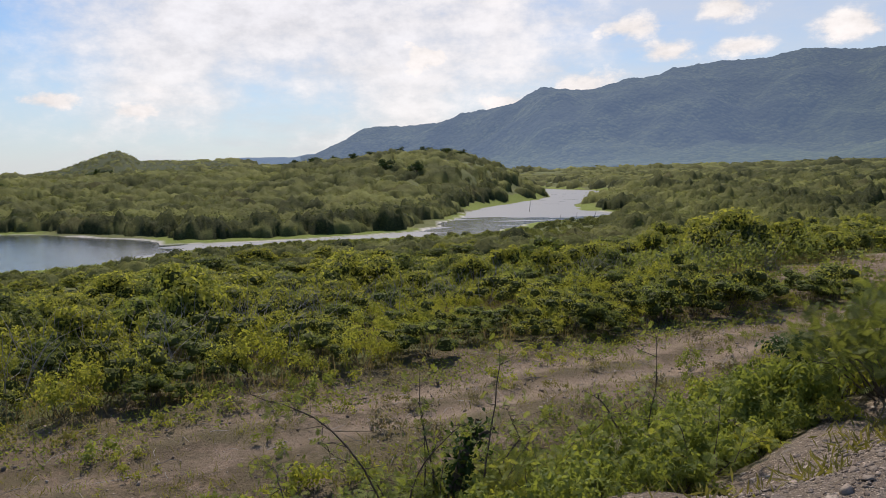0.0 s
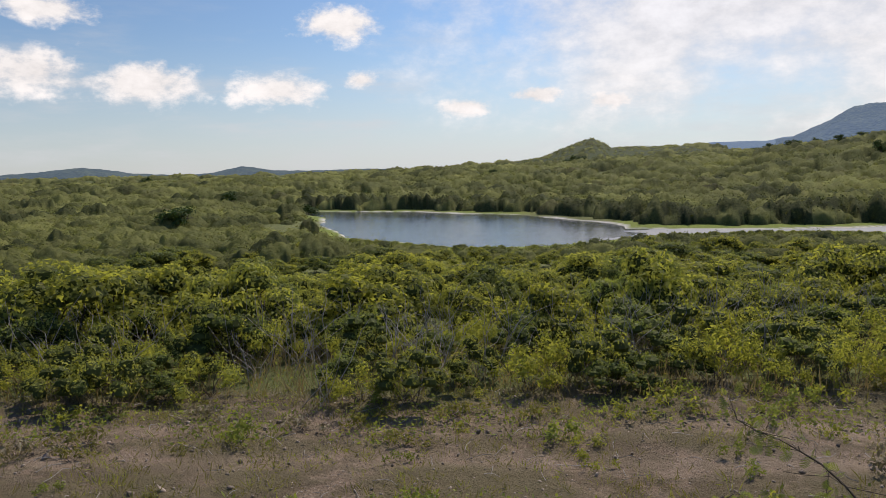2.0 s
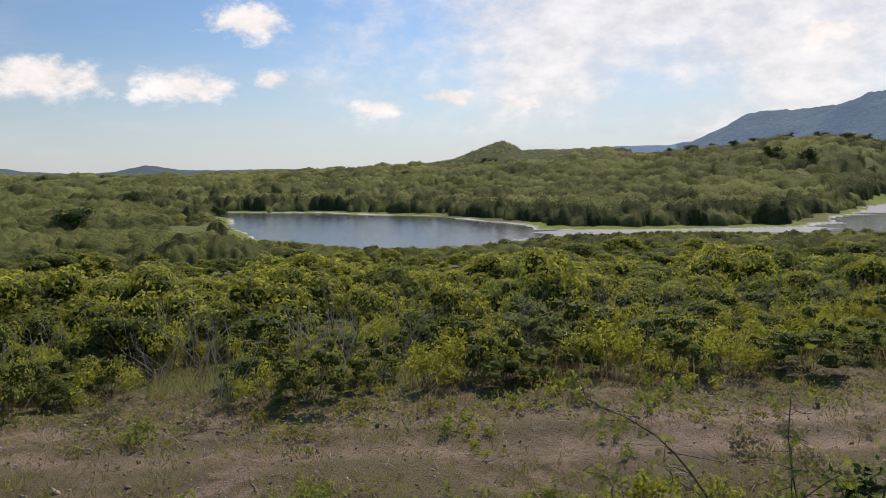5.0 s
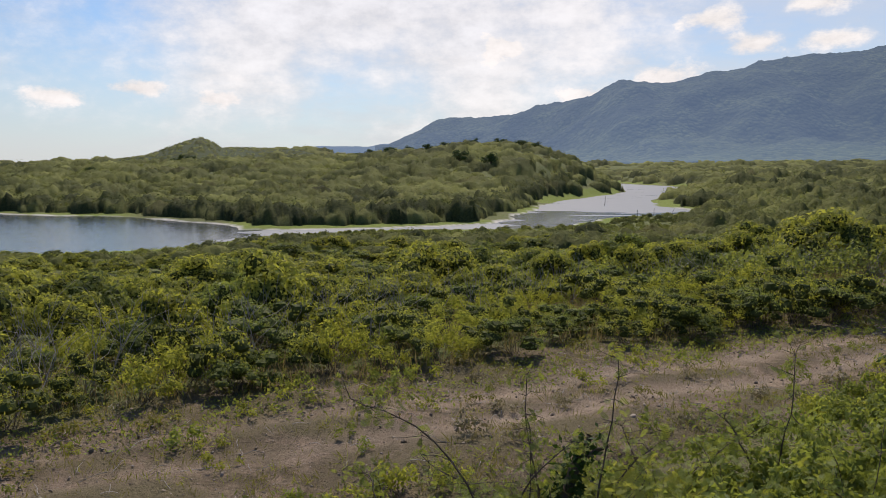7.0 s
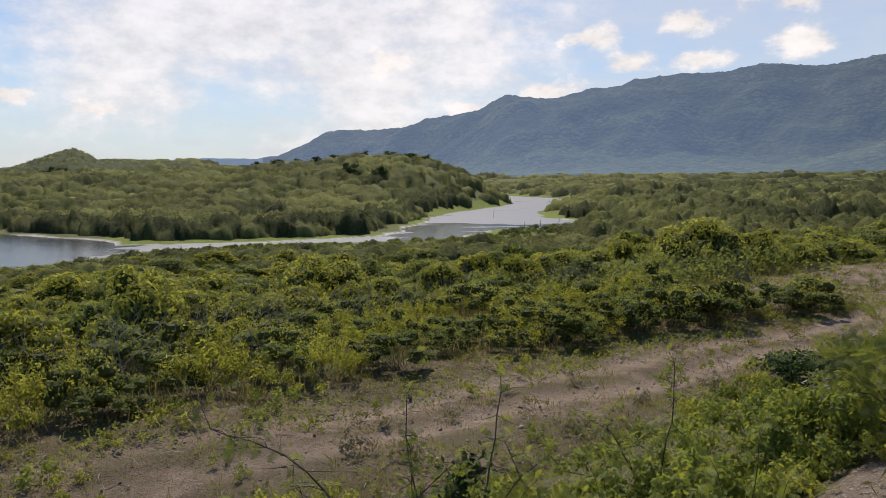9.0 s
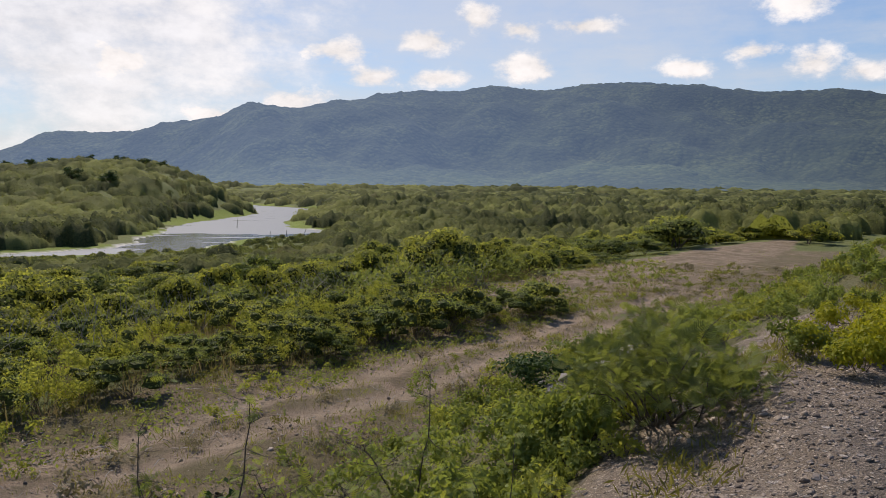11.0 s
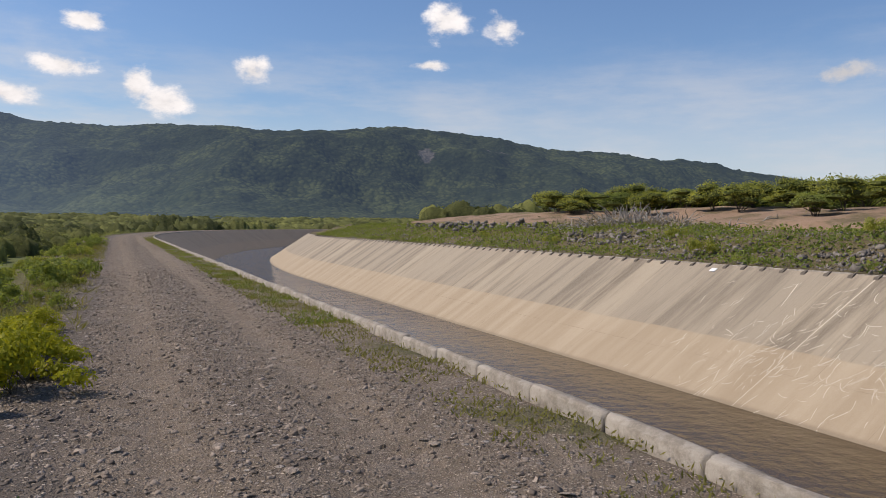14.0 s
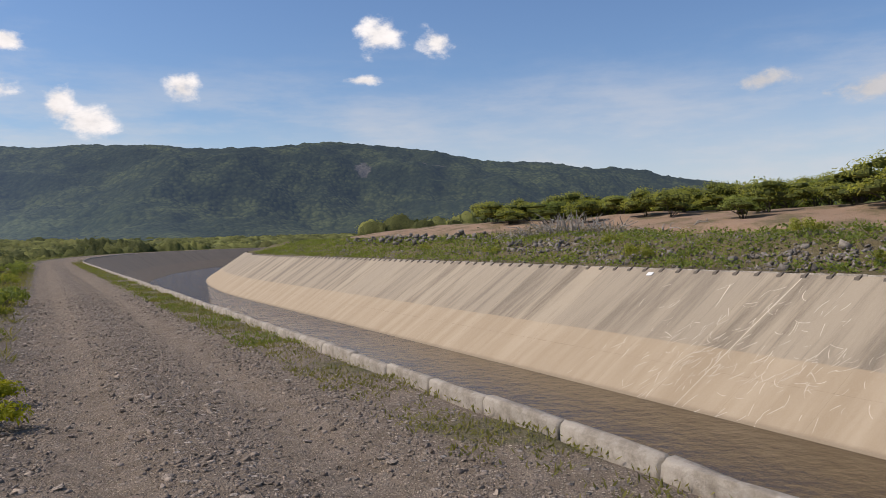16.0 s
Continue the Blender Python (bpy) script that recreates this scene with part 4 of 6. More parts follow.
def build_coping():
    rng = np.random.default_rng(3)
    step = 1.16
    meshes = [block(step - 0.012, COPING_W, COPING_H, rng) for _ in range(6)]
    near = thing("coping_near", "row of worn pale concrete coping blocks edging the canal", "kerb", kind="structure")
    far = thing("coping_far", "low concrete coping along the canal wall", "kerb", kind="structure")
    for parent, v0, lo, hi in ((near, 0.0, -18.4, 150.0), (far, RIGHT_TOP, 4.0, 130.0)):
        for i in range(int((hi - lo) / step)):
            u = lo + i * step
            (x, y), (x1, y1) = canal_xy(u, v0), canal_xy(u + step, v0)
            ob = new("coping_block", meshes[i % 6])
            ob.parent = parent
            a = math.degrees(math.atan2(y1 - y, x1 - x))
            low = 0.0 if parent is near else -0.03
            ob.matrix_basis = pose(float(x), float(y), low + rng.normal() * 0.008, rng.normal() * 0.6, rng.normal() * 0.4, a + rng.normal() * 0.5) @ Matrix.Diagonal((1, -1, 1, 1))
    return far


build_coping()
# ---- plants ----
def bush_parts(name, label, category, group, leaf, lobes, n, ln, wd, seed, stems=6, height=1.0, stem_r=0.03, shell=0.38, tri=False):
    """A bush: stems that fork up into its lobes, and a crown of small leaves."""
    rng = np.random.default_rng(seed)
    root = thing(name, label, category, group)
    lobes = np.asarray(lobes, float)
    st = []
    for i in range(stems):
        lb = lobes[i % len(lobes)]
        end = lb[:3] + rng.normal(size=3) * lb[3:6] * 0.3
        base = rng.normal(size=3) * (0.05 * height, 0.05 * height, 0)
        base[2] = -0.05
        p = bent(base, end, 0.05 * height, 6, rng)
        st.append((p, np.linspace(stem_r, stem_r * 0.35, 6)))
        for _ in range(1):
            j = rng.integers(2, 5)
            tip = p[j] + unit(1, rng)[0] * lb[3:6] * 0.9 * (1, 1, 0.8)
            tip[2] = max(tip[2], p[j, 2] * 0.7)
            st.append((bent(p[j], tip, 0, 4, rng), np.linspace(stem_r * 0.5, stem_r * 0.15, 4)))
    link("stem", stems_mesh("stem", st, 3), BARK, root)
    at, out = lobes_cloud(lobes, n, rng, shell)
    q = tri_leaves(at, ln * 1.1, rng, out) if tri else leaf_quads(at, ln, wd, rng, face=out)
    q[..., 2] = np.maximum(q[..., 2], 0.02)
    crown = link("crown", leaves_mesh("crown", q), leaf, root)
    # the inner masses carry the crown's shade in their darker colour
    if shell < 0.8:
        link("inner_foliage", leaves_mesh("inner_foliage", masses(lobes, rng, n > 1000)), LEAF_INNER_SHADE, crown, "inner foliage mass, painted dark as shade in the crown")
    return root


def spread_lobes(rng, n, w, h, flat=0.35, base=0.35):
    """Overlapping flat-topped tiers, as an acacia carries its leaves."""
    out = []
    for i in range(n):
        a, d = rng.uniform(0, 6.283), w * 0.5 * math.sqrt(rng.random()) * 0.75
        z = h * rng.uniform(base, 0.82) * (1 - 0.3 * (d / (w * 0.5)) ** 2)
        s = w * rng.uniform(0.18, 0.30)
        out.append((d * math.cos(a), d * math.sin(a), z, s, s, h * flat * rng.uniform(0.5, 0.8)))
    return out


def dome_lobes(rng, n, w, h):
    """Leaf clumps over a rounded crown, a few hanging low at its skirt."""
    out = []
    for i in range(n):
        a, e = rng.uniform(0, 6.283), math.asin(rng.uniform(0.05, 1.0))
        k = rng.uniform(0.62, 0.86)
        s = w * rng.uniform(0.13, 0.21)
        out.append((0.5 * w * k * math.cos(e) * math.cos(a), 0.5 * w * k * math.cos(e) * math.sin(a), h * (0.22 + 0.62 * k * math.sin(e)), s, s, h * rng.uniform(0.13, 0.22)))
    return out


def scatter(protos, spots, rng, lo=0.8, hi=1.25):
    """One bush at each spot; the first ones are the protos themselves."""
    for i, (x, y, z, s) in enumerate(spots):
        p = protos[i % len(protos)]
        s *= rng.uniform(lo, hi)
        m = pose(x, y, z - 0.03, rng.normal() * 3, rng.normal() * 3, rng.uniform(0, 360)) @ Matrix.Diagonal((s, s, s * rng.uniform(0.85, 1.15), 1))
        if i < len(protos):
            p.matrix_basis = m
        else:
            copy_thing(p, Matrix.Identity(4)).matrix_basis = m


HEIGHTS = {}


def jitter_points(n, rng, inside, r0, r1, a0, a1, gap):
    """Up to n well-spread plan points between two distances and headings that suit inside(x, y)."""
    got, cells = [], {}
    a = rng.uniform(a0, a1, n * 14)
    r = np.sqrt(rng.uniform(r0 * r0, r1 * r1, n * 14))
    px, py = -0.4 - np.sin(np.radians(a)) * r, np.cos(np.radians(a)) * r
    good = inside(px, py, rng)
    for x, y in zip(px[good], py[good]):
        if len(got) >= n:
            break
        i, j = int(x // gap), int(y // gap)
        if any((x - qx) ** 2 + (y - qy) ** 2 < gap * gap for di in (-1, 0, 1) for dj in (-1, 0, 1) for qx, qy in cells.get((i + di, j + dj), ())):
            continue
        cells.setdefault((i, j), []).append((x, y))
        got.append((float(x), float(y)))
    if got:
        p = np.array(got)
        HEIGHTS.update(zip(got, ground_z(p[:, 0], p[:, 1]).tolist()))
    return got


def gz(x, y):
    return HEIGHTS[x, y] if (x, y) in HEIGHTS else float(ground_z(x, y))


def soil_z(x, y):
    """The height of whatever lies on top there: bank, berm or ground."""
    u, v, runs = canal_uv(x, y)
    u, v = float(u), float(v)
    z = gz(x, y)
    if runs and TOE - 1.0 < v < 0:
        z = max(z, float(bank_z(u, v)))
    elif runs and RIGHT_TOP + 0.3 < v < RIGHT_TOP + 16:
        z = max(z, float(BERM_Z(np.array([u]), np.array([v]))[0]))
    return z


def sand(u, s):
    return np.hypot((u - 46) / 31, (s - 19.6) / np.where(u > 46, 3.4, 4.4)) + 0.10 * wave(u, s, 6.0)


def thicket_edge(u):
    """How far from the canal the close thicket begins."""
    return np.interp(u, (-40, -22, -14, -6, 1, 5, 12, 20, 30, 46, 60, 70), (25, 24.5, 22.3, 21.6, 22.8, 26.5, 27.0, 24.6, 24.4, 24.2, 22.5, 16.0))


def in_thicket(x, y, rng):
    u, v, _ = canal_uv(x, y)
    s = -v + 0.7 * wave(x, y, 9.0)
    return (s > thicket_edge(u)) & (river_side(x, y) > 3) & (sand(u, s) > 1.12)


def in_shrubs(x, y, rng):
    u, v, _ = canal_uv(x, y)
    s = -v + 0.5 * wave(x, y, 5.0)
    front = np.interp(u, (-30, -12, 4, 12, 20, 56, 66), (17.6, 17.7, 17.8, 17.0, 16.2, 16.3, 13.0))
    return (s > front) & (s < thicket_edge(u) + 1.5) & (sand(u, s) > 1.0)


def river_edge(az):
    """How far off the near edge of the river lies at a heading."""
    r = np.arange(90, 260, 2.0)
    x, y = -math.sin(radians(az)) * r, math.cos(radians(az)) * r
    wet = river_side(x, y) < 0
    return float(r[np.argmax(wet)]) if wet.any() else 900.0


EDGE = {a: river_edge(a) for a in range(-16, 48)}


def clear_height(x, y, z):
    """How tall the scrub before the river grows: low towards the water."""
    d = EDGE.get(int(round(float(heading(x, y)))), 900.0) + 4.0
    r = math.hypot(x, y)
    if -13 < heading(x, y) < 2 and r < 260 and river_side(np.array(x), np.array(y)) < 30:
        return 0.9
    return 9.0 if r > d else max(0.35, 11.6 * (d - r) / d + RIVER_Z - z)


def build_thicket():
    rng = np.random.default_rng(11)
    near = []
    for i in range(7):
        w, h = rng.uniform(2.8, 4.4), rng.uniform(2.1, 2.9)
        near.append(bush_parts("acacia_bush", "dense feathery green acacia bush among scrub", "bush", "acacia scrub", (LEAF_ACACIA, LEAF_SHRUB, LEAF_THORN, LEAF_ACACIA, LEAF_WEED)[i % 5],
                               dome_lobes(rng, 22, w, h), 3800, 0.13, 0.055, 20 + i, 6, h, 0.035, 0.5, True))
    spots = [(x, y, gz(x, y), 1.0) for x, y in jitter_points(190, rng, in_thicket, 17, 50, -62, 74, 2.1)]
    scatter(near, [(x, y, z, min(0.95 + 0.2 * float(wave(x, y, 15.0, 2.0)), 0.85 * clear_height(x, y, z) / 2.9)) for x, y, z, _ in spots], rng, 0.6, 1.2)
    mid = []
    for i in range(6):
        w, h = rng.uniform(4.0, 5.6), rng.uniform(1.8, 2.5)
        mid.append(bush_parts("scrub_tree", "rounded olive-green scrub tree in dense thicket", "tree", "thicket", (LEAF_ACACIA, LEAF_SHRUB, LEAF_THORN)[i % 3],
                              dome_lobes(rng, 20, w, h), 2200, 0.20, 0.10, 40 + i, 3, h, 0.05, 0.5, True))
    spots = [(x, y, gz(x, y), 1.0) for x, y in jitter_points(295, rng, in_thicket, 46, 92, -64, 74, 3.2)]
    scatter(mid, [(x, y, z, min(1.0 + 0.4 * float(wave(x, y, 22.0, 2.0)), 0.85 * clear_height(x, y, z) / 2.5)) for x, y, z, _ in spots], rng, 0.6, 1.25)


def toned(me, tone):
    at = me.attributes.new("tone", "FLOAT", "POINT")
    at.data.foreach_set("value", np.asarray(tone, np.float32).ravel())
    return me


def canopy_mesh(name, bushes, a0, a1, r0, r1, da, dr):
    """The closed crowns of many bushes as one rough sheet of domes; bushes: x, y, foot, half width, height, tone."""
    az = np.radians(np.arange(a0, a1, da))
    r = r0 * dr ** np.arange(0, math.log(r1 / r0) / math.log(dr))
    A, R = np.meshgrid(az, r, indexing="ij")
    X, Y = -np.sin(A) * R, np.cos(A) * R
    wob = 1 + 0.26 * grain(X, Y, 1.9, 3) + 0.20 * grain(X, Y, 0.8, 5)
    lump = 0.22 * grain(X, Y, 1.3, 1) + 0.16 * grain(X, Y, 0.55, 2)
    H = np.full(X.shape, -1.0)
    Z0, T = np.full(X.shape, -99.0), np.zeros(X.shape)
    for x, y, z, w, h, tone in bushes:
        b, a = math.hypot(x, y), math.atan2(-x, y)
        i0, i1 = np.searchsorted(az, (a - 1.3 * w / b, a + 1.3 * w / b))
        j0, j1 = np.searchsorted(r, (b - 1.3 * w, b + 1.3 * w))
        if i0 >= i1 or j0 >= j1:
            continue
        q = (slice(i0, i1), slice(j0, j1))
        d = np.hypot(X[q] - x, Y[q] - y) / w * wob[q]
        top = np.where(d < 1, h * (0.86 * np.clip(1 - d * d, 0, 1) ** 0.62 + lump[q] * (1 - d * d)), -1.0)
        up = (top > 0) & (top + z > H[q] + Z0[q])
        H[q], Z0[q], T[q] = np.where(up, top, H[q]), np.where(up, z, Z0[q]), np.where(up, tone, T[q])
    bare = H <= 0
    Z = np.where(bare, ground_z(X, Y) - 0.6, Z0 + H)
    n, m = X.shape
    i = np.arange(n * m).reshape(n, m)
    f = np.stack([i[:-1, :-1], i[1:, :-1], i[1:, 1:], i[:-1, 1:]], -1).reshape(-1, 4)
    f = f[~bare.ravel()[f].all(1)]
    used, inv = np.unique(f, return_inverse=True)
    me = bpy.data.meshes.new(name)
    fill(me, np.stack([X, Y, Z], -1).reshape(-1, 3)[used], inv.reshape(-1, 4))
    return toned(me, T.ravel()[used])


def spray(bushes, leaves, length, rng):
    """Leaf sprays that roughen the crowns, with the tone of each bush."""
    b = np.repeat(np.array(bushes), leaves, 0)
    n = len(b)
    d = unit(n, rng)
    d[:, 2] = np.abs(d[:, 2]) * 0.95 + 0.05
    at = b[:, :3] + d * np.stack([b[:, 3], b[:, 3], b[:, 4]], 1) * rng.uniform(0.80, 1.12, n)[:, None]
    q = tri_leaves(at, length, rng, d + unit(n, rng) * 0.7)
    return q, np.repeat(np.clip(b[:, 5] + rng.normal(size=n) * 0.12, 0, 1), 3)


def build_far_woods():
    """All the scrub farther off, too many to count."""
    rng = np.random.default_rng(5)

    def ok(x, y, rng):
        u, v, _ = canal_uv(x, y)
        a, r = heading(x, y), np.hypot(x, y)
        meadow = (np.abs(a + 2.6) < 3.4) & (np.abs(r - 352) < 40) & (rng.random(len(x)) < 0.85)
        brow = (np.abs(a - 7.0) < 4.5) & (np.abs(r - 372) < 12)
        side = river_side(x, y)
        behind = np.minimum(np.minimum(river_side(x * 1.05, y * 1.05), river_side(x * 1.10, y * 1.10)), river_side(x * 1.16, y * 1.16))
        shore = (a < -2.5) & (a > -17) & (r > 186) & (behind < 1) & (rng.random(len(x)) < 0.93)
        cone = (a > 18) & (a < 29) & (r > 760) & (r < 1040)
        tip = (a > 41.5) & (r < 175) & (side < 16)
        return (-v > thicket_edge(u)) & ~meadow & ~brow & ~shore & ~tip & ~cone & (side > 6.5) & (sand(u, -v) > 1.1)

    def beyond(x, y, rng):
        u, v, runs = canal_uv(x, y)
        return ((v < -24) | (v > 44) | ~runs) & (wave(x, y, 90.0, 1.0) + rng.normal(size=len(x)) * 0.5 > -0.5)
    near, middle, far = [], [], []
    for n, r0, r1, gap, w, h, into in ((2700, 86, 200, 3.0, 2.5, 2.1, near), (4200, 195, 430, 4.3, 3.7, 2.6, middle), (3600, 420, 750, 7.0, 5.5, 3.2, far), (2600, 740, 1350, 13, 9.5, 4.4, far)):
        for x, y in jitter_points(n, rng, ok, r0, r1, -68, 75, gap):
            a = float(heading(x, y))
            s = rng.uniform(0.55, 1.35) * (1 + 0.3 * float(wave(x, y, 28.0, 2.0)))
            if into is near:
                s *= min(1.0, 0.8 * clear_height(x, y, gz(x, y)) / (h * s))
            tall = 1.35 if a < -14 and r1 < 500 else 1.0
            tone = 0.56 + 0.30 * float(wave(x, y, 70.0, 3.0)) + 0.18 * rng.normal() - 0.16 * float(ss(-12, -28, a))
            into.append((x, y, gz(x, y), w * s * rng.uniform(0.85, 1.2), h * s * tall * (1.3 if tone < 0.25 else 1.0), float(np.clip(tone, 0, 1))))
    for n, r0, r1, gap, w, h, into in ((500, 150, 420, 5, 3.2, 2.4, middle), (1500, 400, 1350, 11, 8, 4.6, far)):
        for x, y in jitter_points(n, rng, beyond, r0, r1, -95, -66, gap):
            s = rng.uniform(0.5, 1.4)
            into.append((x, y, gz(x, y), w * s, h * s, float(np.clip(0.4 + 0.25 * rng.normal(), 0, 1))))
    for x, y in jitter_points(900, rng, lambda x, y, g: x < 0, 770, 1000, 12, 32, 5):
        far.append((x, y, gz(x, y), rng.uniform(2.2, 4), rng.uniform(0.9, 1.7), float(np.clip(0.45 + 0.2 * rng.normal(), 0, 1))))
    # the close row along the far shore, toned dark to paint its shaded front
    for x, y in jitter_points(1100, rng, lambda x, y, g: (river_side(x, y) > 7.5) & (river_side(x, y) < 14) & (np.hypot(x, y) > 135) & ((heading(x, y) > 1) | (np.hypot(x, y) > 190) & (x < 20)), 130, 440, -16, 45, 2.6):
        middle.append((x, y, gz(x, y), rng.uniform(2.2, 3.6), rng.uniform(3.2, 5.2), float(np.clip(0.12 + 0.1 * rng.normal(), 0, 1))))
    allb = near + middle + far
    tagged(link("scrub_woods", canopy_mesh("scrub_woods", allb, -95, 76, 84, 1350, 0.13, 1.0085), CANOPY, smooth=True), "wide olive-green scrub woodland beside the river", "woodland", kind="stuff")
    quads, tones = zip(spray(near, 150, 0.30, rng), spray(middle, 80, 0.50, rng), spray(far, 10, 1.2, rng))
    me = bpy.data.meshes.new("wood_leaves")
    q = np.concatenate(quads)
    fill(me, q.reshape(-1, 3), np.arange(len(q) * 3).reshape(-1, 3))
    tagged(link("wood_leaves", toned(me, np.concatenate(tones)), CANOPY), "leaf sprays on the crowns of the scrub woodland", "woodland", kind="stuff")


INNER = []


def loose_bush(x, y, z, w, h, q, ln, rng):
    """The leaves of one bush of a far wood; its inner mass is kept in INNER."""
    lobes = np.array(spread_lobes(rng, 4, w, h, 0.56, 0.14))
    lobes[:, :3] += (x, y, z)
    at, face = lobes_cloud(lobes, q, rng, 0.4)
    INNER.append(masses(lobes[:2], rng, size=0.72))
    return leaf_quads(at, ln, ln * 0.5, rng, face=face)


def build_undergrowth():
    """Low herbs between the bushes, dry sticks and grass on the clearing."""
    rng = np.random.default_rng(31)
    green, dry, tufts = [], [], []
    for x, y in jitter_points(8000, rng, lambda x, y, g: in_thicket(x, y, g) | in_shrubs(x, y, g), 13, 60, -62, 75, 0.45):
        h = rng.uniform(0.12, 0.55)
        n = rng.integers(8, 16)
        at = np.array([x, y, gz(x, y)]) + rng.normal(size=(n, 3)) * (0.28, 0.28, 0) + np.stack([np.zeros(n), np.zeros(n), rng.uniform(0.03, h, n)], 1)
        (green if rng.random() < 0.5 else dry).append(leaf_quads(at, 0.09, 0.04, rng))
    tagged(link("undergrowth", leaves_mesh("undergrowth", np.concatenate(green)), LEAF_WEED), "low green herbs between the bushes", "plants", kind="stuff")

    def strip(x, y, g):
        u, v, _ = canal_uv(x, y)
        return (-v > 11.5) & (-v < 24) & (wave(x, y, 3.1, 2.0) + g.normal(size=len(x)) * 0.5 > 0.1)
    for x, y in jitter_points(3200, rng, strip, 9, 50, -58, 78, 0.16):
        z = soil_z(x, y)
        n = rng.integers(5, 10)
        at = np.array([x, y, z]) + rng.normal(size=(n, 3)) * (0.10, 0.10, 0)
        along = np.tile([0, 0, 1.2], (n, 1)) + rng.normal(size=(n, 3)) * 0.4
        dry.append(leaf_quads(at, rng.uniform(0.06, 0.24), 0.012, rng, 0.8, along))
    def tufty(x, y, g):
        u, v, _ = canal_uv(x, y)
        run = -v + 0.045 * (u - 13) - 0.15 * wave(x, y, 9.0)
        clear = (np.abs(run - 14.0) < 0.4) | (np.abs(run - 15.5) < 0.4)
        return (-v > 11.2) & (-v < 18.6) & ~(clear & (u > -3)) & (wave(x, y, 2.3, 5.0) + g.normal(size=len(x)) * 0.25 > 0.2)
    for x, y in jitter_points(2600, rng, tufty, 9, 36, -52, 78, 0.14):
        n = rng.integers(9, 16)
        at = np.array([x, y, soil_z(x, y)]) + rng.normal(size=(n, 3)) * (0.07, 0.07, 0)
        along = np.tile([0, 0, 0.9], (n, 1)) + rng.normal(size=(n, 3)) * 0.55
        (dry if rng.random() < 0.6 else tufts).append(leaf_quads(at, rng.uniform(0.06, 0.2), 0.011, rng, 0.6, along))
    tagged(link("grass_tufts", leaves_mesh("grass_tufts", np.concatenate(tufts)), LEAF_SHRUB), "short green grass tufts along the dirt track", "grass", kind="stuff")
    tagged(link("dry_grass", leaves_mesh("dry_grass", np.concatenate(dry)), GRASS_DRY), "thin dry grass and withered herbs on bare soil", "grass", kind="stuff")
    # knee-high withered grass among the shrubs
    tall = []
    for x, y in jitter_points(3000, rng, in_shrubs, 14, 44, -50, 76, 0.3):
        n = rng.integers(8, 14)
        at = np.array([x, y, gz(x, y)]) + rng.normal(size=(n, 3)) * (0.13, 0.13, 0)
        along = np.tile([0, 0, 1.5], (n, 1)) + rng.normal(size=(n, 3)) * 0.35
        tall.append(leaf_quads(at, rng.uniform(0.2, 0.6), 0.018, rng, 0.8, along))
    tagged(link("withered_grass", leaves_mesh("withered_grass", np.concatenate(tall)), GRASS_BROWN), "knee-high withered brown grass among shrubs", "grass", kind="stuff")
    # grey leafless brush before the thicket
    st = []
    for x, y in jitter_points(420, rng, in_shrubs, 14, 42, -25, 74, 0.7):
        u, v, _ = canal_uv(x, y)
        back = float(thicket_edge(u)) + v
        if back > 2.6 + 1.2 * rng.normal():
            continue
        z = gz(x, y)
        for _ in range(8):
            tip = np.array([x, y, z]) + rng.normal(size=3) * (0.55, 0.55, 0.2) + (0, 0, rng.uniform(0.6, 1.6))
            st.append((bent((x + rng.normal() * 0.2, y + rng.normal() * 0.2, z - 0.05), tip, 0.05, 5, rng), np.linspace(0.012, 0.004, 5)))
    tagged(link("dry_brush", stems_mesh("dry_brush", st, 3), DEADWOOD), "grey leafless brush standing before the thicket", "brush", kind="stuff")


def build_shrubs():
    """Upright leafy shrubs along the edge of the clearing."""
    rng = np.random.default_rng(17)
    protos = []
    for i in range(7):
        h = rng.uniform(0.95, 1.55)
        lobes = []
        for _ in range(11):
            a, d = rng.uniform(0, 6.283), 0.75 * math.sqrt(rng.random())
            top = h * rng.uniform(0.35, 1.0) * (1 - 0.25 * d)
            lobes.append((d * math.cos(a), d * math.sin(a), top * 0.62, 0.17, 0.17, top * 0.38))
        protos.append(bush_parts("leafy_shrub", "upright yellow-green leafy shrub on dry soil", "shrub", "shrubs at the clearing", (LEAF_SHRUB, LEAF_ACACIA, LEAF_WEED, LEAF_SHRUB, LEAF_SHRUB, LEAF_ACACIA, LEAF_WEED)[i],
                                 dome_lobes(rng, 16, rng.uniform(1.3, 1.9), h * 0.95) if i % 2 == 0 else lobes, 1050, 0.07, 0.036, 70 + i, 12, h, 0.009, 0.55 if i % 2 == 0 else 0.9))
    pts = sorted(jitter_points(560, rng, lambda x, y, g: in_shrubs(x, y, g) & (wave(x, y, 4.3, 3.0) + g.normal(size=len(x)) * 0.25 > -0.25), 13, 40, -46, 75, 0.62), key=lambda p: math.hypot(*p))
    scatter(protos, [(x, y, gz(x, y), 1.0) for x, y in pts[:285]], rng, 0.6, 1.2)
    out = []
    for x, y in pts[285:]:
        h = rng.uniform(0.7, 1.6)
        n = 130
        at = np.array([x, y, gz(x, y)]) + np.stack([rng.normal(size=n) * 0.42, rng.normal(size=n) * 0.42, h * rng.random(n) ** 0.7], 1)
        out.append(leaf_quads(at, 0.17, 0.09, rng))
    tagged(link("shrub_band", leaves_mesh("shrub_band", np.concatenate(out)), LEAF_THORN), "band of green leafy shrubs before the thicket", "shrubs", kind="stuff")


build_thicket()
build_far_woods()
build_undergrowth()
build_shrubs()


LOOSE = []


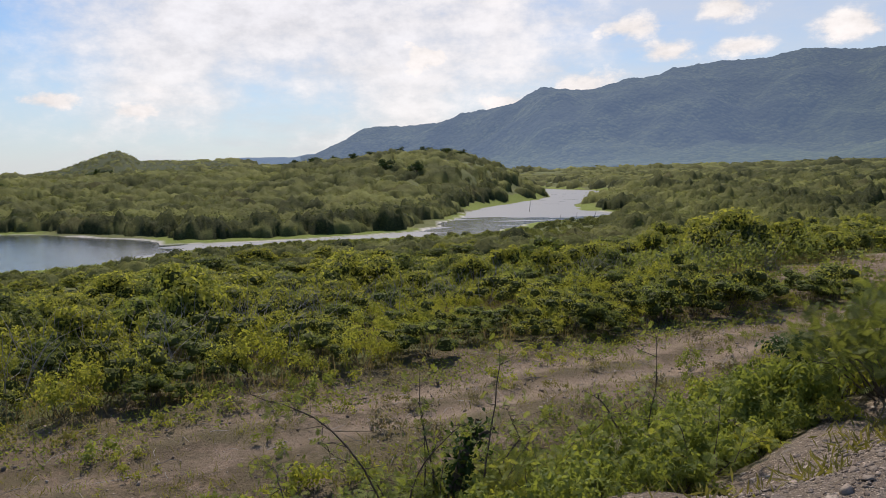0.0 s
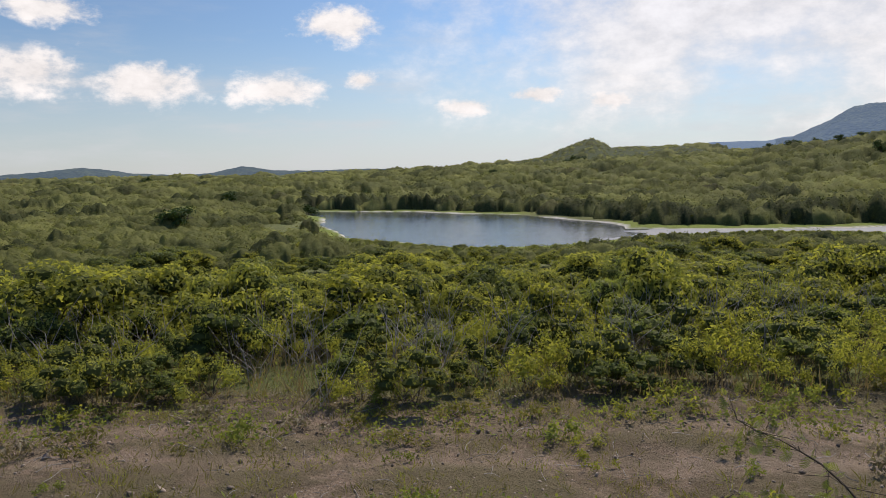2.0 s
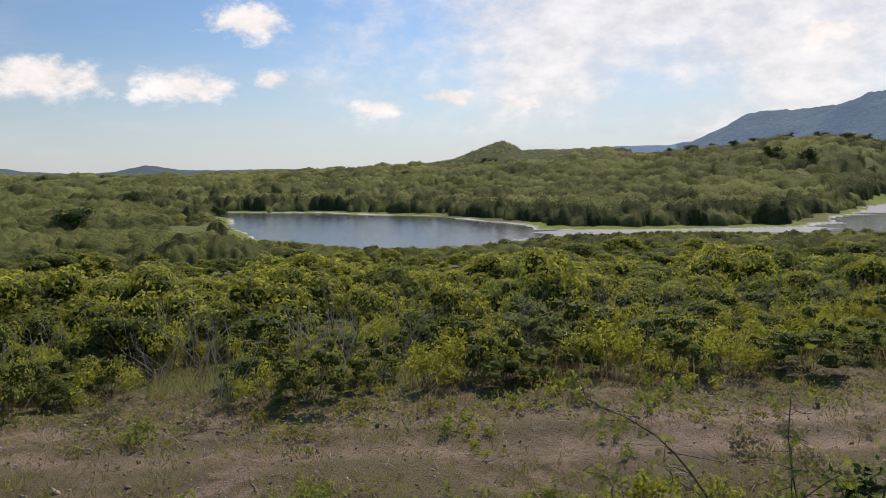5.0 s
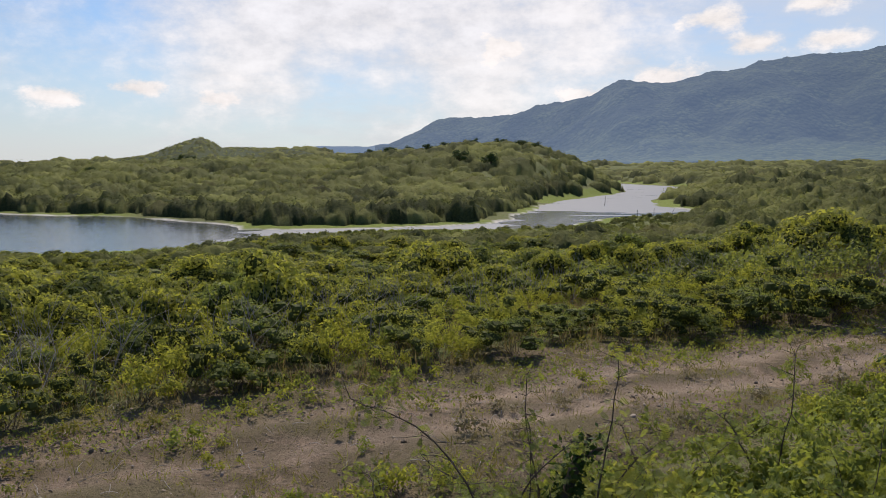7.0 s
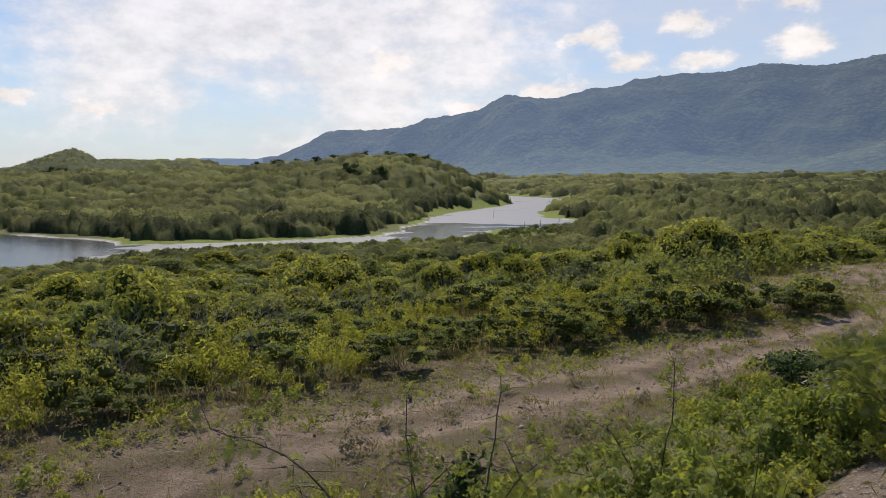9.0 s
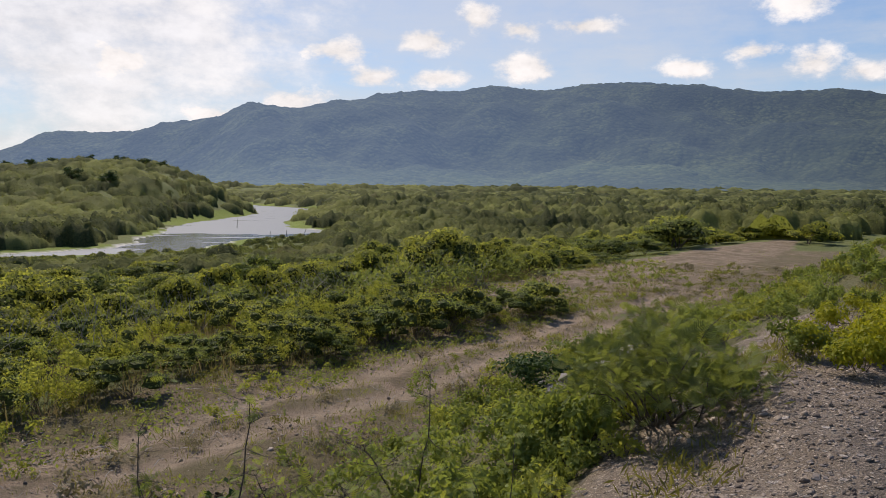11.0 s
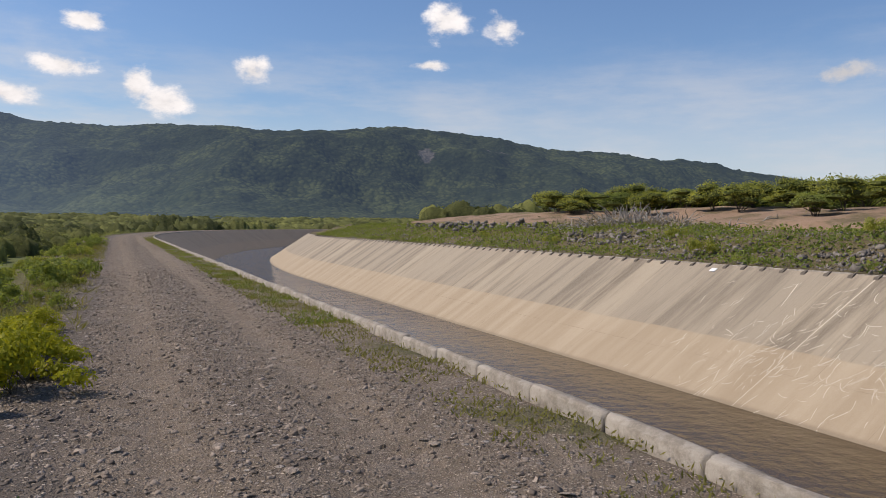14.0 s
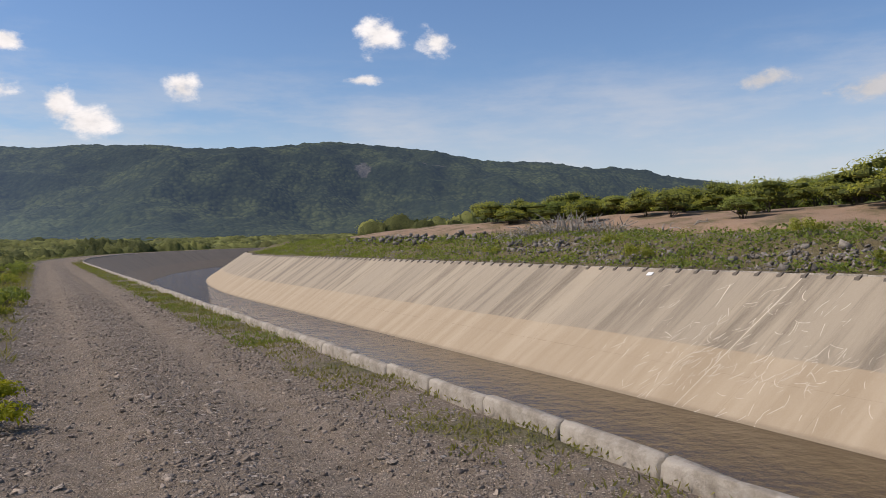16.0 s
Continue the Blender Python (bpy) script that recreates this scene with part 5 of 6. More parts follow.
def build_sprouts():
    """Small weeds, seedlings and fallen twigs on the bare strip and the sand."""
    rng = np.random.default_rng(37)
    protos = []
    for i in range(4):
        w, h = rng.uniform(0.35, 0.6), rng.uniform(0.2, 0.4)
        lobes = [(rng.normal() * w * 0.3, rng.normal() * w * 0.3, h * rng.uniform(0.25, 0.6), w * 0.2, w * 0.2, h * 0.35) for _ in range(6)]
        protos.append(bush_parts("sprout", "small low weed on bare dry soil", "weed", "sprouts on the clearing", (LEAF_SHRUB, LEAF_WEED, GRASS_DRY, LEAF_GREY)[i], lobes, 170, 0.07, 0.03, 90 + i, 4, h, 0.005, 0.9))

    def bare(x, y, g):
        u, v, _ = canal_uv(x, y)
        return (-v > 12.5) & ((-v < 18.5) | (sand(u, -v) < 1.0))
    spots = [(x, y, gz(x, y), 1.0) for x, y in jitter_points(280, rng, bare, 10, 50, -56, 76, 0.5)]
    scatter(protos, spots, rng, 0.5, 1.4)
    st = []
    for x, y in jitter_points(420, rng, bare, 10, 34, -45, 76, 0.3):
        z = gz(x, y) + 0.015
        a, ln = rng.uniform(0, 6.283), rng.uniform(0.15, 0.6)
        st.append((bent((x, y, z), (x + ln * math.cos(a), y + ln * math.sin(a), z + 0.02), 0.02, 4, rng), np.linspace(0.008, 0.004, 4)))
    # loose stones and creeping green on the track and the foot of the bank
    stones, low = [], []
    for x, y in jitter_points(2600, rng, bare, 9, 36, -50, 78, 0.12):
        c = float(np.clip(rng.lognormal(-3.5, 0.45), 0.015, 0.11))
        stones.append((x, y, gz(x, y) + 0.1 * c, c))

    def foot(x, y, g):
        u, v, _ = canal_uv(x, y)
        return (-v > 7.0) & (-v < 17.5) & (np.abs(-v - 14.4) > 1.2) & (wave(x, y, 2.6, 1.0) + g.normal(size=len(x)) * 0.35 > 0.05)
    for x, y in jitter_points(3000, rng, foot, 7, 32, -52, 78, 0.2):
        n = rng.integers(8, 16)
        at = np.array([x, y, soil_z(x, y)]) + rng.normal(size=(n, 3)) * (0.15, 0.15, 0) + np.stack([np.zeros(n), np.zeros(n), rng.uniform(0.01, 0.16, n)], 1)
        low.append(leaf_quads(at, 0.09, 0.04, rng))
    tagged(link("creeping_weeds", leaves_mesh("creeping_weeds", np.concatenate(low)), LEAF_WEED), "low creeping weeds at the foot of the bank", "plants", kind="stuff")
    LOOSE.extend(stones)
    tagged(link("fallen_twigs", stems_mesh("fallen_twigs", st, 3), DEADWOOD), "thin fallen grey twigs on the dry soil", "twigs", kind="stuff")


build_sprouts()


# ---- the road side ----
def stone_mesh(name, rng, flat=0.6):
    """A broken stone of about one metre: a knocked-about block."""
    bm = bmesh.new()
    bmesh.ops.create_icosphere(bm, subdivisions=1, radius=0.5)
    for v in bm.verts:
        v.co = v.co * rng.uniform(0.72, 1.2)
        v.co.z *= flat
        v.co.x *= 1.25
    me = bpy.data.meshes.new(name)
    bm.to_mesh(me)
    bm.free()
    return me


def stones_mesh(name, spots, rng, flat=(0.3, 0.7)):
    """Many small stones in one mesh: place and size each."""
    base = np.array([(-1, -1, -1), (1, -1, -1), (1, 1, -1), (-1, 1, -1), (-1, -1, 1), (1, -1, 1), (1, 1, 1), (-1, 1, 1)], float) * 0.5
    faces = np.array([(0, 3, 2, 1), (4, 5, 6, 7), (0, 1, 5, 4), (1, 2, 6, 5), (2, 3, 7, 6), (3, 0, 4, 7)])
    co, fa = [], []
    for i, (x, y, z, s) in enumerate(spots):
        c = base * (1.0, rng.uniform(0.5, 1.0), rng.uniform(*flat)) * s
        c[4:] *= (rng.uniform(0.5, 0.9), rng.uniform(0.5, 0.9), 1)
        c += rng.normal(size=(8, 3)) * 0.12 * s
        a, t = rng.uniform(0, 6.283), rng.normal() * 0.3
        ca, sa = math.cos(a), math.sin(a)
        c = np.stack([c[:, 0] * ca - c[:, 1] * sa, c[:, 0] * sa + c[:, 1] * ca, c[:, 2] + c[:, 0] * t], 1)
        co.append(c + (x, y, z))
        fa.append(faces + 8 * i)
    me = bpy.data.meshes.new(name)
    fill(me, np.concatenate(co), np.concatenate(fa))
    return me


def build_gravel():
    rng = np.random.default_rng(41)
    spots = []
    for n, u0, u1 in ((21000, -4, 8), (9000, 8, 22), (2500, 22, 60)):
        for u, w in zip(rng.uniform(u0, u1, n), rng.random(n)):
            v = -5.9 + 5.1 * w
            if (abs(v + 3.35) < 0.3 or abs(v + 1.75) < 0.3) and rng.random() < 0.6:
                continue
            if -3.95 > v and u > 6 and rng.random() < 0.7:
                continue
            x, y = canal_xy(u, v)
            s = float(np.clip(rng.lognormal(-3.8, 0.5), 0.01, 0.075))
            s *= 0.8 if u < 9 else 1.0
            spots.append((float(x), float(y), float(bank_z(u, v)) + s * 0.10, s))
    tagged(link("gravel", stones_mesh("gravel", spots, rng, (0.15, 0.45)), PEBBLE), "loose grey and pinkish gravel on the road", "gravel", kind="stuff")
    tagged(link("track_stones", stones_mesh("track_stones", LOOSE, rng), PEBBLE), "loose stones on the dirt track and sand", "stones", kind="stuff")
    # the larger stones, one by one
    protos = [stone_mesh("stone", rng, f) for f in (0.14, 0.18, 0.24, 0.32)]
    for me in protos:
        me.materials.append(PEBBLE)
    for i in range(70):
        u, v = rng.uniform(-3, 16), rng.uniform(-5.6, -0.9)
        x, y = canal_xy(u, v)
        s = rng.uniform(0.045, 0.11)
        ob = tagged(new("stone", protos[i % 4]), "flat pale broken stone lying on the gravel", "stone", "stones on the road")
        ob.matrix_basis = pose(float(x), float(y), float(bank_z(u, v)) + 0.01, rng.normal() * 8, rng.normal() * 8, rng.uniform(0, 360)) @ Matrix.Diagonal((s, s, s, 1))
    # boulders and slabs on the slope of the bank
    big = [stone_mesh("boulder", rng, f) for f in (0.45, 0.6, 0.7)]
    for me in big:
        me.materials.append(ROCK)
    for i in range(26):
        u, v = (6.6 + rng.normal() * 1.1, -9.1 + rng.normal() * 0.7) if i < 18 else (3.0 + rng.normal() * 1.6, -5.9 + rng.normal() * 0.35)
        x, y = canal_xy(u, v)
        s = rng.uniform(0.25, 0.75) if i < 18 else rng.uniform(0.12, 0.22)
        ob = tagged(new("boulder", big[i % 3]), "rough grey boulder half sunk in the weedy bank", "rock", "rocks on the bank")
        ob.matrix_basis = pose(float(x), float(y), soil_z(float(x), float(y)) + 0.08 * s, rng.normal() * 15, rng.normal() * 15, rng.uniform(0, 360)) @ Matrix.Diagonal((s, s, s, 1))


def build_roadside_grass():
    rng = np.random.default_rng(43)
    out = []
    for n, u0, u1, v0, v1, h in ((2300, -6, 22, -0.95, -0.02, 0.065), (1300, 22, 80, -1.0, -0.02, 0.10), (1500, 5, 60, -5.6, -4.1, 0.2), (500, -6, 5, -6.0, -5.2, 0.12)):
        for u, v in zip(rng.uniform(u0, u1, n), rng.uniform(v0, v1, n)):
            if wave(u, v, 2.1) + rng.normal() * 0.6 < -0.15:
                continue
            x, y = canal_xy(u, v)
            k = rng.integers(6, 12)
            at = np.array([float(x), float(y), float(bank_z(u, v)) - 0.01]) + rng.normal(size=(k, 3)) * (0.07, 0.07, 0)
            along = np.tile([0, 0, 0.8], (k, 1)) + rng.normal(size=(k, 3)) * 0.7
            out.append(leaf_quads(at, h, 0.016, rng, 0.5, along))
    green = []
    for u, v in zip(7 + 65 * rng.random(1300) ** 1.3, rng.uniform(-0.95, -0.05, 1300)):
        if wave(u, v, 3.4, 1.0) + rng.normal() * 0.4 < -0.1:
            continue
        x, y = map(float, canal_xy(u, v))
        k = rng.integers(8, 14)
        at = np.array([x, y, float(bank_z(u, v)) - 0.01]) + rng.normal(size=(k, 3)) * (0.09, 0.09, 0)
        along = np.tile([0, 0, 0.6], (k, 1)) + rng.normal(size=(k, 3)) * 0.7
        green.append(leaf_quads(at, 0.09, 0.022, rng, 0.5, along))
    tagged(link("verge_weeds", leaves_mesh("verge_weeds", np.concatenate(green)), LEAF_WEED), "low green weeds along the canal coping", "plants", kind="stuff")
    tagged(link("verge_grass", leaves_mesh("verge_grass", np.concatenate(out)), GRASS_DRY), "thin half-dry grass along the road edge", "grass", kind="stuff")


def weed_proto(seed, h, w, leaf, n, ln, name, label, group):
    rng = np.random.default_rng(seed)
    lobes = []
    for _ in range(9):
        a, d = rng.uniform(0, 6.283), w * 0.5 * math.sqrt(rng.random())
        t = h * rng.uniform(0.6, 1.0) * (1 - 0.35 * (2 * d / w) ** 2)
        lobes.append((d * math.cos(a), d * math.sin(a), t * 0.55, w * 0.16, w * 0.16, t * 0.45))
    return bush_parts(name, label, "weed" if "weed" in name else "bush", group, leaf, lobes, n, ln, ln * 0.5, seed, 9, h, 0.008, 0.9)


def build_bank_plants():
    rng = np.random.default_rng(47)
    weeds = [weed_proto(300 + i, rng.uniform(0.4, 0.65), rng.uniform(0.6, 0.9), (LEAF_WEED, LEAF_SHRUB)[i % 2], 460, 0.07, "leafy_weed",
                        "bright green leafy weed on the embankment", "weeds on the bank") for i in range(5)]
    spots = []
    for _ in range(4000):
        if len(spots) >= 230:
            break
        u = rng.uniform(-10, 14) if rng.random() < 0.62 else rng.uniform(14, 70)
        v = rng.uniform(-12.6, -6.4) if u < 14 else rng.uniform(-11.5, -4.6)
        if wave(u, v, 3.4, 1.0) + rng.normal() * 0.5 < -0.1:
            continue
        x, y = map(float, canal_xy(u, v))
        spots.append((x, y, soil_z(x, y), 1.0 if u < 14 else 1.25))
    for _ in range(75):
        x, y = map(float, canal_xy(rng.uniform(-4.6, 2.2), rng.uniform(-8.0, -6.3)))
        if math.hypot(x + 0.4, y) > 3.0:
            spots.append((x, y, soil_z(x, y), 0.7))
    for _ in range(38):
        x, y = map(float, canal_xy(rng.uniform(6.5, 26), rng.uniform(-5.6, -4.5)))
        spots.append((x, y, soil_z(x, y), 0.65))
    scatter(weeds, spots, rng, 0.55, 1.25)
    # the tall weeds that crowd the crest
    tall = [weed_proto(330 + i, 0.85, 0.8, LEAF_WEED, 950, 0.08, "tall_weed", "tall weed with pale green toothed leaves", "tall weeds") for i in range(3)]
    spots = []
    for u, v in [(0.3 + rng.normal() * 0.8, -7.2 + rng.normal() * 0.4) for _ in range(22)] + [(8 + rng.normal() * 3, -5.6 + rng.normal() * 0.4) for _ in range(10)]:
        x, y = map(float, canal_xy(u, v))
        if math.hypot(x + 0.4, y) > 3.6:
            spots.append((x, y, soil_z(x, y), 0.8))
    scatter(tall, spots, rng, 0.6, 1.1)
    # one round dark acacia on the crest, a yellow bush by the road, a withered plant on the gravel
    ob = thing("acacia_bush", "round dark-green feathery acacia bush on the road's edge", "bush")
    lob = np.array(dome_lobes(rng, 40, 2.0, 1.35))
    st = []
    for lb in lob[:26]:
        st.append((bent(rng.normal(size=3) * (0.1, 0.1, 0) - (0, 0, 0.08), lb[:3] + rng.normal(size=3) * 0.1, 0.06, 7, rng), np.linspace(0.014, 0.003, 7)))
    link("stem", stems_mesh("stem", st, 4), BARK, ob)
    at, out = lobes_cloud(lob, 1500, rng, 0.9)
    link("crown", leaves_mesh("crown", fronds(at, out * 0.8 + unit(1500, rng), 0.12, rng)), LEAF_THORN, ob)
    ob.matrix_basis = pose(3.75, 5.45, soil_z(3.75, 5.45) - 0.1)
    yel = [weed_proto(352 + i, 0.62, 1.15, LEAF_YELLOW, 2600, 0.055, "yellow_bush", "low bright yellow-green bush beside the gravel road", "yellow bushes") for i in range(2)]
    spots = []
    for u, v in ((2.7, -4.85), (3.1, -4.45), (3.6, -4.9), (4.1, -4.5), (4.7, -4.85), (5.3, -4.6), (6.2, -4.9), (7.2, -4.7)):
        x, y = map(float, canal_xy(u, v))
        spots.append((x, y, soil_z(x, y), 1.0 if u < 5.5 else 0.8))
    scatter(yel, spots, rng, 0.85, 1.1)
    lob = [(rng.normal() * 0.09, rng.normal() * 0.09, rng.uniform(0.06, 0.17), 0.08, 0.08, 0.06) for _ in range(7)]
    ob = bush_parts("withered_plant", "small withered dark plant on gravel", "plant", "", LEAF_DARK, lob, 260, 0.05, 0.022, 353, 7, 0.2, 0.005, 0.9)
    ob.matrix_basis = pose(3.37, 2.66, float(bank_z(-0.6, -4.0)))
    # dark scrub over the rocks
    lob = spread_lobes(rng, 9, 1.5, 0.8, 0.34, 0.12)
    ob = bush_parts("dark_shrub", "low dark glossy shrub among grey rocks", "shrub", "", LEAF_DARK, lob, 1500, 0.09, 0.05, 354, 7, 0.8, 0.012, 0.85)
    x, y = map(float, canal_xy(6.0, -9.9))
    ob.matrix_basis = pose(x, y, soil_z(x, y))


def build_feather_bushes():
    """Low feathery mimosa that covers the shoulder of the bank."""
    rng = np.random.default_rng(59)
    protos = []
    for i in range(4):
        root = thing("feather_bush", "low sprawling mimosa with bright feathery leaves on the bank", "bush", "feathery bushes on the bank")
        st, at, way = [], [], []
        for _ in range(11):
            a, e = rng.uniform(0, 6.283), rng.uniform(0.25, 1.2)
            tip = np.array([math.cos(a) * math.cos(e), math.sin(a) * math.cos(e), math.sin(e)]) * rng.uniform(0.5, 0.95)
            p = bent((0, 0, -0.06), tip, 0.1, 8, rng)
            st.append((p, np.linspace(0.008, 0.002, 8)))
            for j in range(2, 8):
                for _ in range(4):
                    at.append(p[j] + rng.normal(size=3) * 0.03)
                    w = unit(1, rng)[0]
                    w[2] = abs(w[2]) * 0.5
                    way.append(w)
        link("stem", stems_mesh("stem", st, 4), BARK, root)
        link("leaves", leaves_mesh("leaves", fronds(np.array(at), np.array(way), 0.10, rng)), (LEAF_WEED, LEAF_SHRUB)[i % 2], root)
        protos.append(root)
    spots = []
    for _ in range(900):
        if len(spots) >= 58:
            break
        u, v = rng.uniform(-9.5, -0.8), rng.uniform(-9.8, -6.4)
        x, y = map(float, canal_xy(u, v))
        if math.hypot(x + 0.5, y) < 5.2 or heading(x, y) > 27 or rng.random() < float(ss(8, 26, heading(x, y))) * 0.8:
            continue
        spots.append((x, y, soil_z(x, y), 0.75))
    scatter(protos, spots, rng, 0.6, 1.2)


def thorn_sapling(name, label, base, arms, seed, leafy=1.8, r=0.011):
    """A thin thorn tree: long arching arms with side twigs that carry feather leaves near their ends."""
    rng = np.random.default_rng(seed)
    root = thing(name, label, "sapling", "thorn saplings")
    root.matrix_basis = pose(*base)
    for tip, sag in arms:
        p = bent((0, 0, -0.1), tip, sag, 12, rng)
        stems, at = [(p, np.linspace(r, r * 0.25, 12))], []
        length = float(np.linalg.norm(tip))
        for j in range(3, 12):
            for _ in range(2):
                d = unit(1, rng)[0] * (1, 1, 0.6)
                tw = p[j] + d * length * rng.uniform(0.08, 0.2)
                stems.append((bent(p[j], tw, 0.01, 4, rng), np.linspace(r * 0.35, r * 0.12, 4)))
                k = int(3.2 * leafy * rng.uniform(0.3, 1.0))
                t = rng.random((k, 1))
                at.append(p[j] + (tw - p[j]) * t * 1.1 + rng.normal(size=(k, 3)) * 0.035)
            th = p[j] + unit(1, rng)[0] * 0.03
            stems.append((np.array([p[j], th]), np.array([0.004, 0.001])))
        arm = link("branch", stems_mesh("branch", stems, 4), BARK, root)
        link("leaves", leaves_mesh("leaves", fronds(np.concatenate(at), unit(sum(map(len, at)), rng), 0.085, rng)), LEAF_WEED, arm)
    return root


def build_saplings():
    rng = np.random.default_rng(53)
    lab = "thin thorny acacia sapling with sparse feathery leaves"
    for az, r, arms in ((3.5, 5.6, [((-1.35, -0.3, 1.75), 0.35), ((-0.75, 0.2, 1.1), 0.15), ((0.5, 0.1, 1.1), 0.1)]),
                        (9.0, 5.8, [((-0.9, 0.1, 0.95), 0.2), ((0.3, -0.2, 0.8), 0.1)]),
                        (1.0, 6.0, [((0.05, 0.1, 1.75), 0.0), ((-0.1, 0.0, 1.2), 0.0)]),
                        (-4.0, 5.8, [((0.1, 0.0, 1.6), 0.0), ((0.6, 0.2, 0.9), 0.2)]),
                        (-10.0, 6.3, [((0.9, 0.2, 1.0), 0.3), ((-0.5, 0.1, 1.0), 0.2), ((0.2, -0.3, 0.8), 0.1)]),
                        (-18.0, 6.6, [((0.05, 0.1, 1.5), 0.0), ((-0.6, 0.1, 0.8), 0.15)]),
                        (14.0, 6.2, [((-0.1, 0.0, 1.1), 0.0), ((-0.6, 0.1, 0.7), 0.15)]),
                        (18.0, 5.6, [((-0.05, 0.0, 0.9), 0.0), ((0.5, 0.1, 0.7), 0.15)])):
        x, y = place(az, r)
        thorn_sapling("thorn_sapling", lab, (x, y, soil_z(x, y)), arms, int(100 + az * 3))
    # a leaning stump that a vine has grown over
    x, y = place(-0.5, 6.0)
    z = soil_z(x, y)
    root = thing("vine_stump", "leaning dead stump wrapped in dark vine leaves", "stump")
    root.matrix_basis = pose(x, y, z)
    p = bent((0, 0, -0.1), (0.32, 0.1, 0.95), 0.03, 8, rng)
    link("trunk", stems_mesh("trunk", [(p, np.linspace(0.07, 0.04, 8)), (bent(p[5], p[5] + (0.28, 0, 0.2), 0.02, 4, rng), np.linspace(0.04, 0.015, 4))], 8), BARK, root)
    t = rng.random(620)
    c = np.stack([np.interp(t * 7, np.arange(8), p[:, i]) for i in range(3)], 1)
    link("vine", leaves_mesh("vine", leaf_quads(c + rng.normal(size=(620, 3)) * (0.075, 0.075, 0.06), 0.075, 0.045, rng)), LEAF_DARK, root)


build_gravel()
build_roadside_grass()
build_bank_plants()
build_saplings()
build_feather_bushes()


# ---- the far bank of the canal ----
# concrete darkened all over to paint the stops' shaded side faces
STOP_SHADED = rock_material("shaded_stop_concrete", (0.07, 0.06, 0.05), (0.16, 0.135, 0.11))


def build_wedges():
    """Small concrete stops under the far coping."""
    me = bpy.data.meshes.new("wedge")
    # a triangular block lying on the slope, its upright side towards the start of the canal
    tri = [(-0.09, 0.0), (-0.09, 0.2), (0.11, 0.2)]
    co = np.array([(x, -d + 0.55 * h, -d / SLOPE + h) for h in (-0.02, 0.1) for x, d in tri])
    me.from_pydata([tuple(c) for c in co], [], [(0, 1, 2), (5, 4, 3), (0, 3, 4, 1), (1, 4, 5, 2), (2, 5, 3, 0)])
    me.materials.append(STOP_SHADED)
    row = thing("wedge_row", "row of small wedge-shaped concrete stops below the coping, painted dark as shaded", "concrete stop", kind="structure")
    for i in range(100):
        u = 4.0 + i * 1.03
        (x, y), (x1, y1) = canal_xy(u, RIGHT_TOP), canal_xy(u + 1, RIGHT_TOP)
        ob = new("wedge", me)
        ob.parent = row
        ob.matrix_basis = pose(float(x), float(y), 0.02, 0, 0, math.degrees(math.atan2(y1 - y, x1 - x))) @ Matrix.Diagonal((1, -1, 1, 1))


def flat_material(name, colour, rough=0.7):
    m, k, b = material(name, rough, 0.3)
    n = k.noise(k.coord("Object"), 9.0, 4.0)
    k.put(b.inputs["Base Color"], k.mix(n, tuple(c * 0.8 for c in colour), colour))
    return m


WHITE_MARK = flat_material("chalky_scrape", (0.66, 0.58, 0.47))
SIGN_WHITE = flat_material("white_plate", (0.8, 0.8, 0.8))


def slope_point(u, v, lift=0.014):
    x, y = canal_xy(u, v)
    return float(x), float(y), 0.02 - (RIGHT_TOP - v) / SLOPE + lift


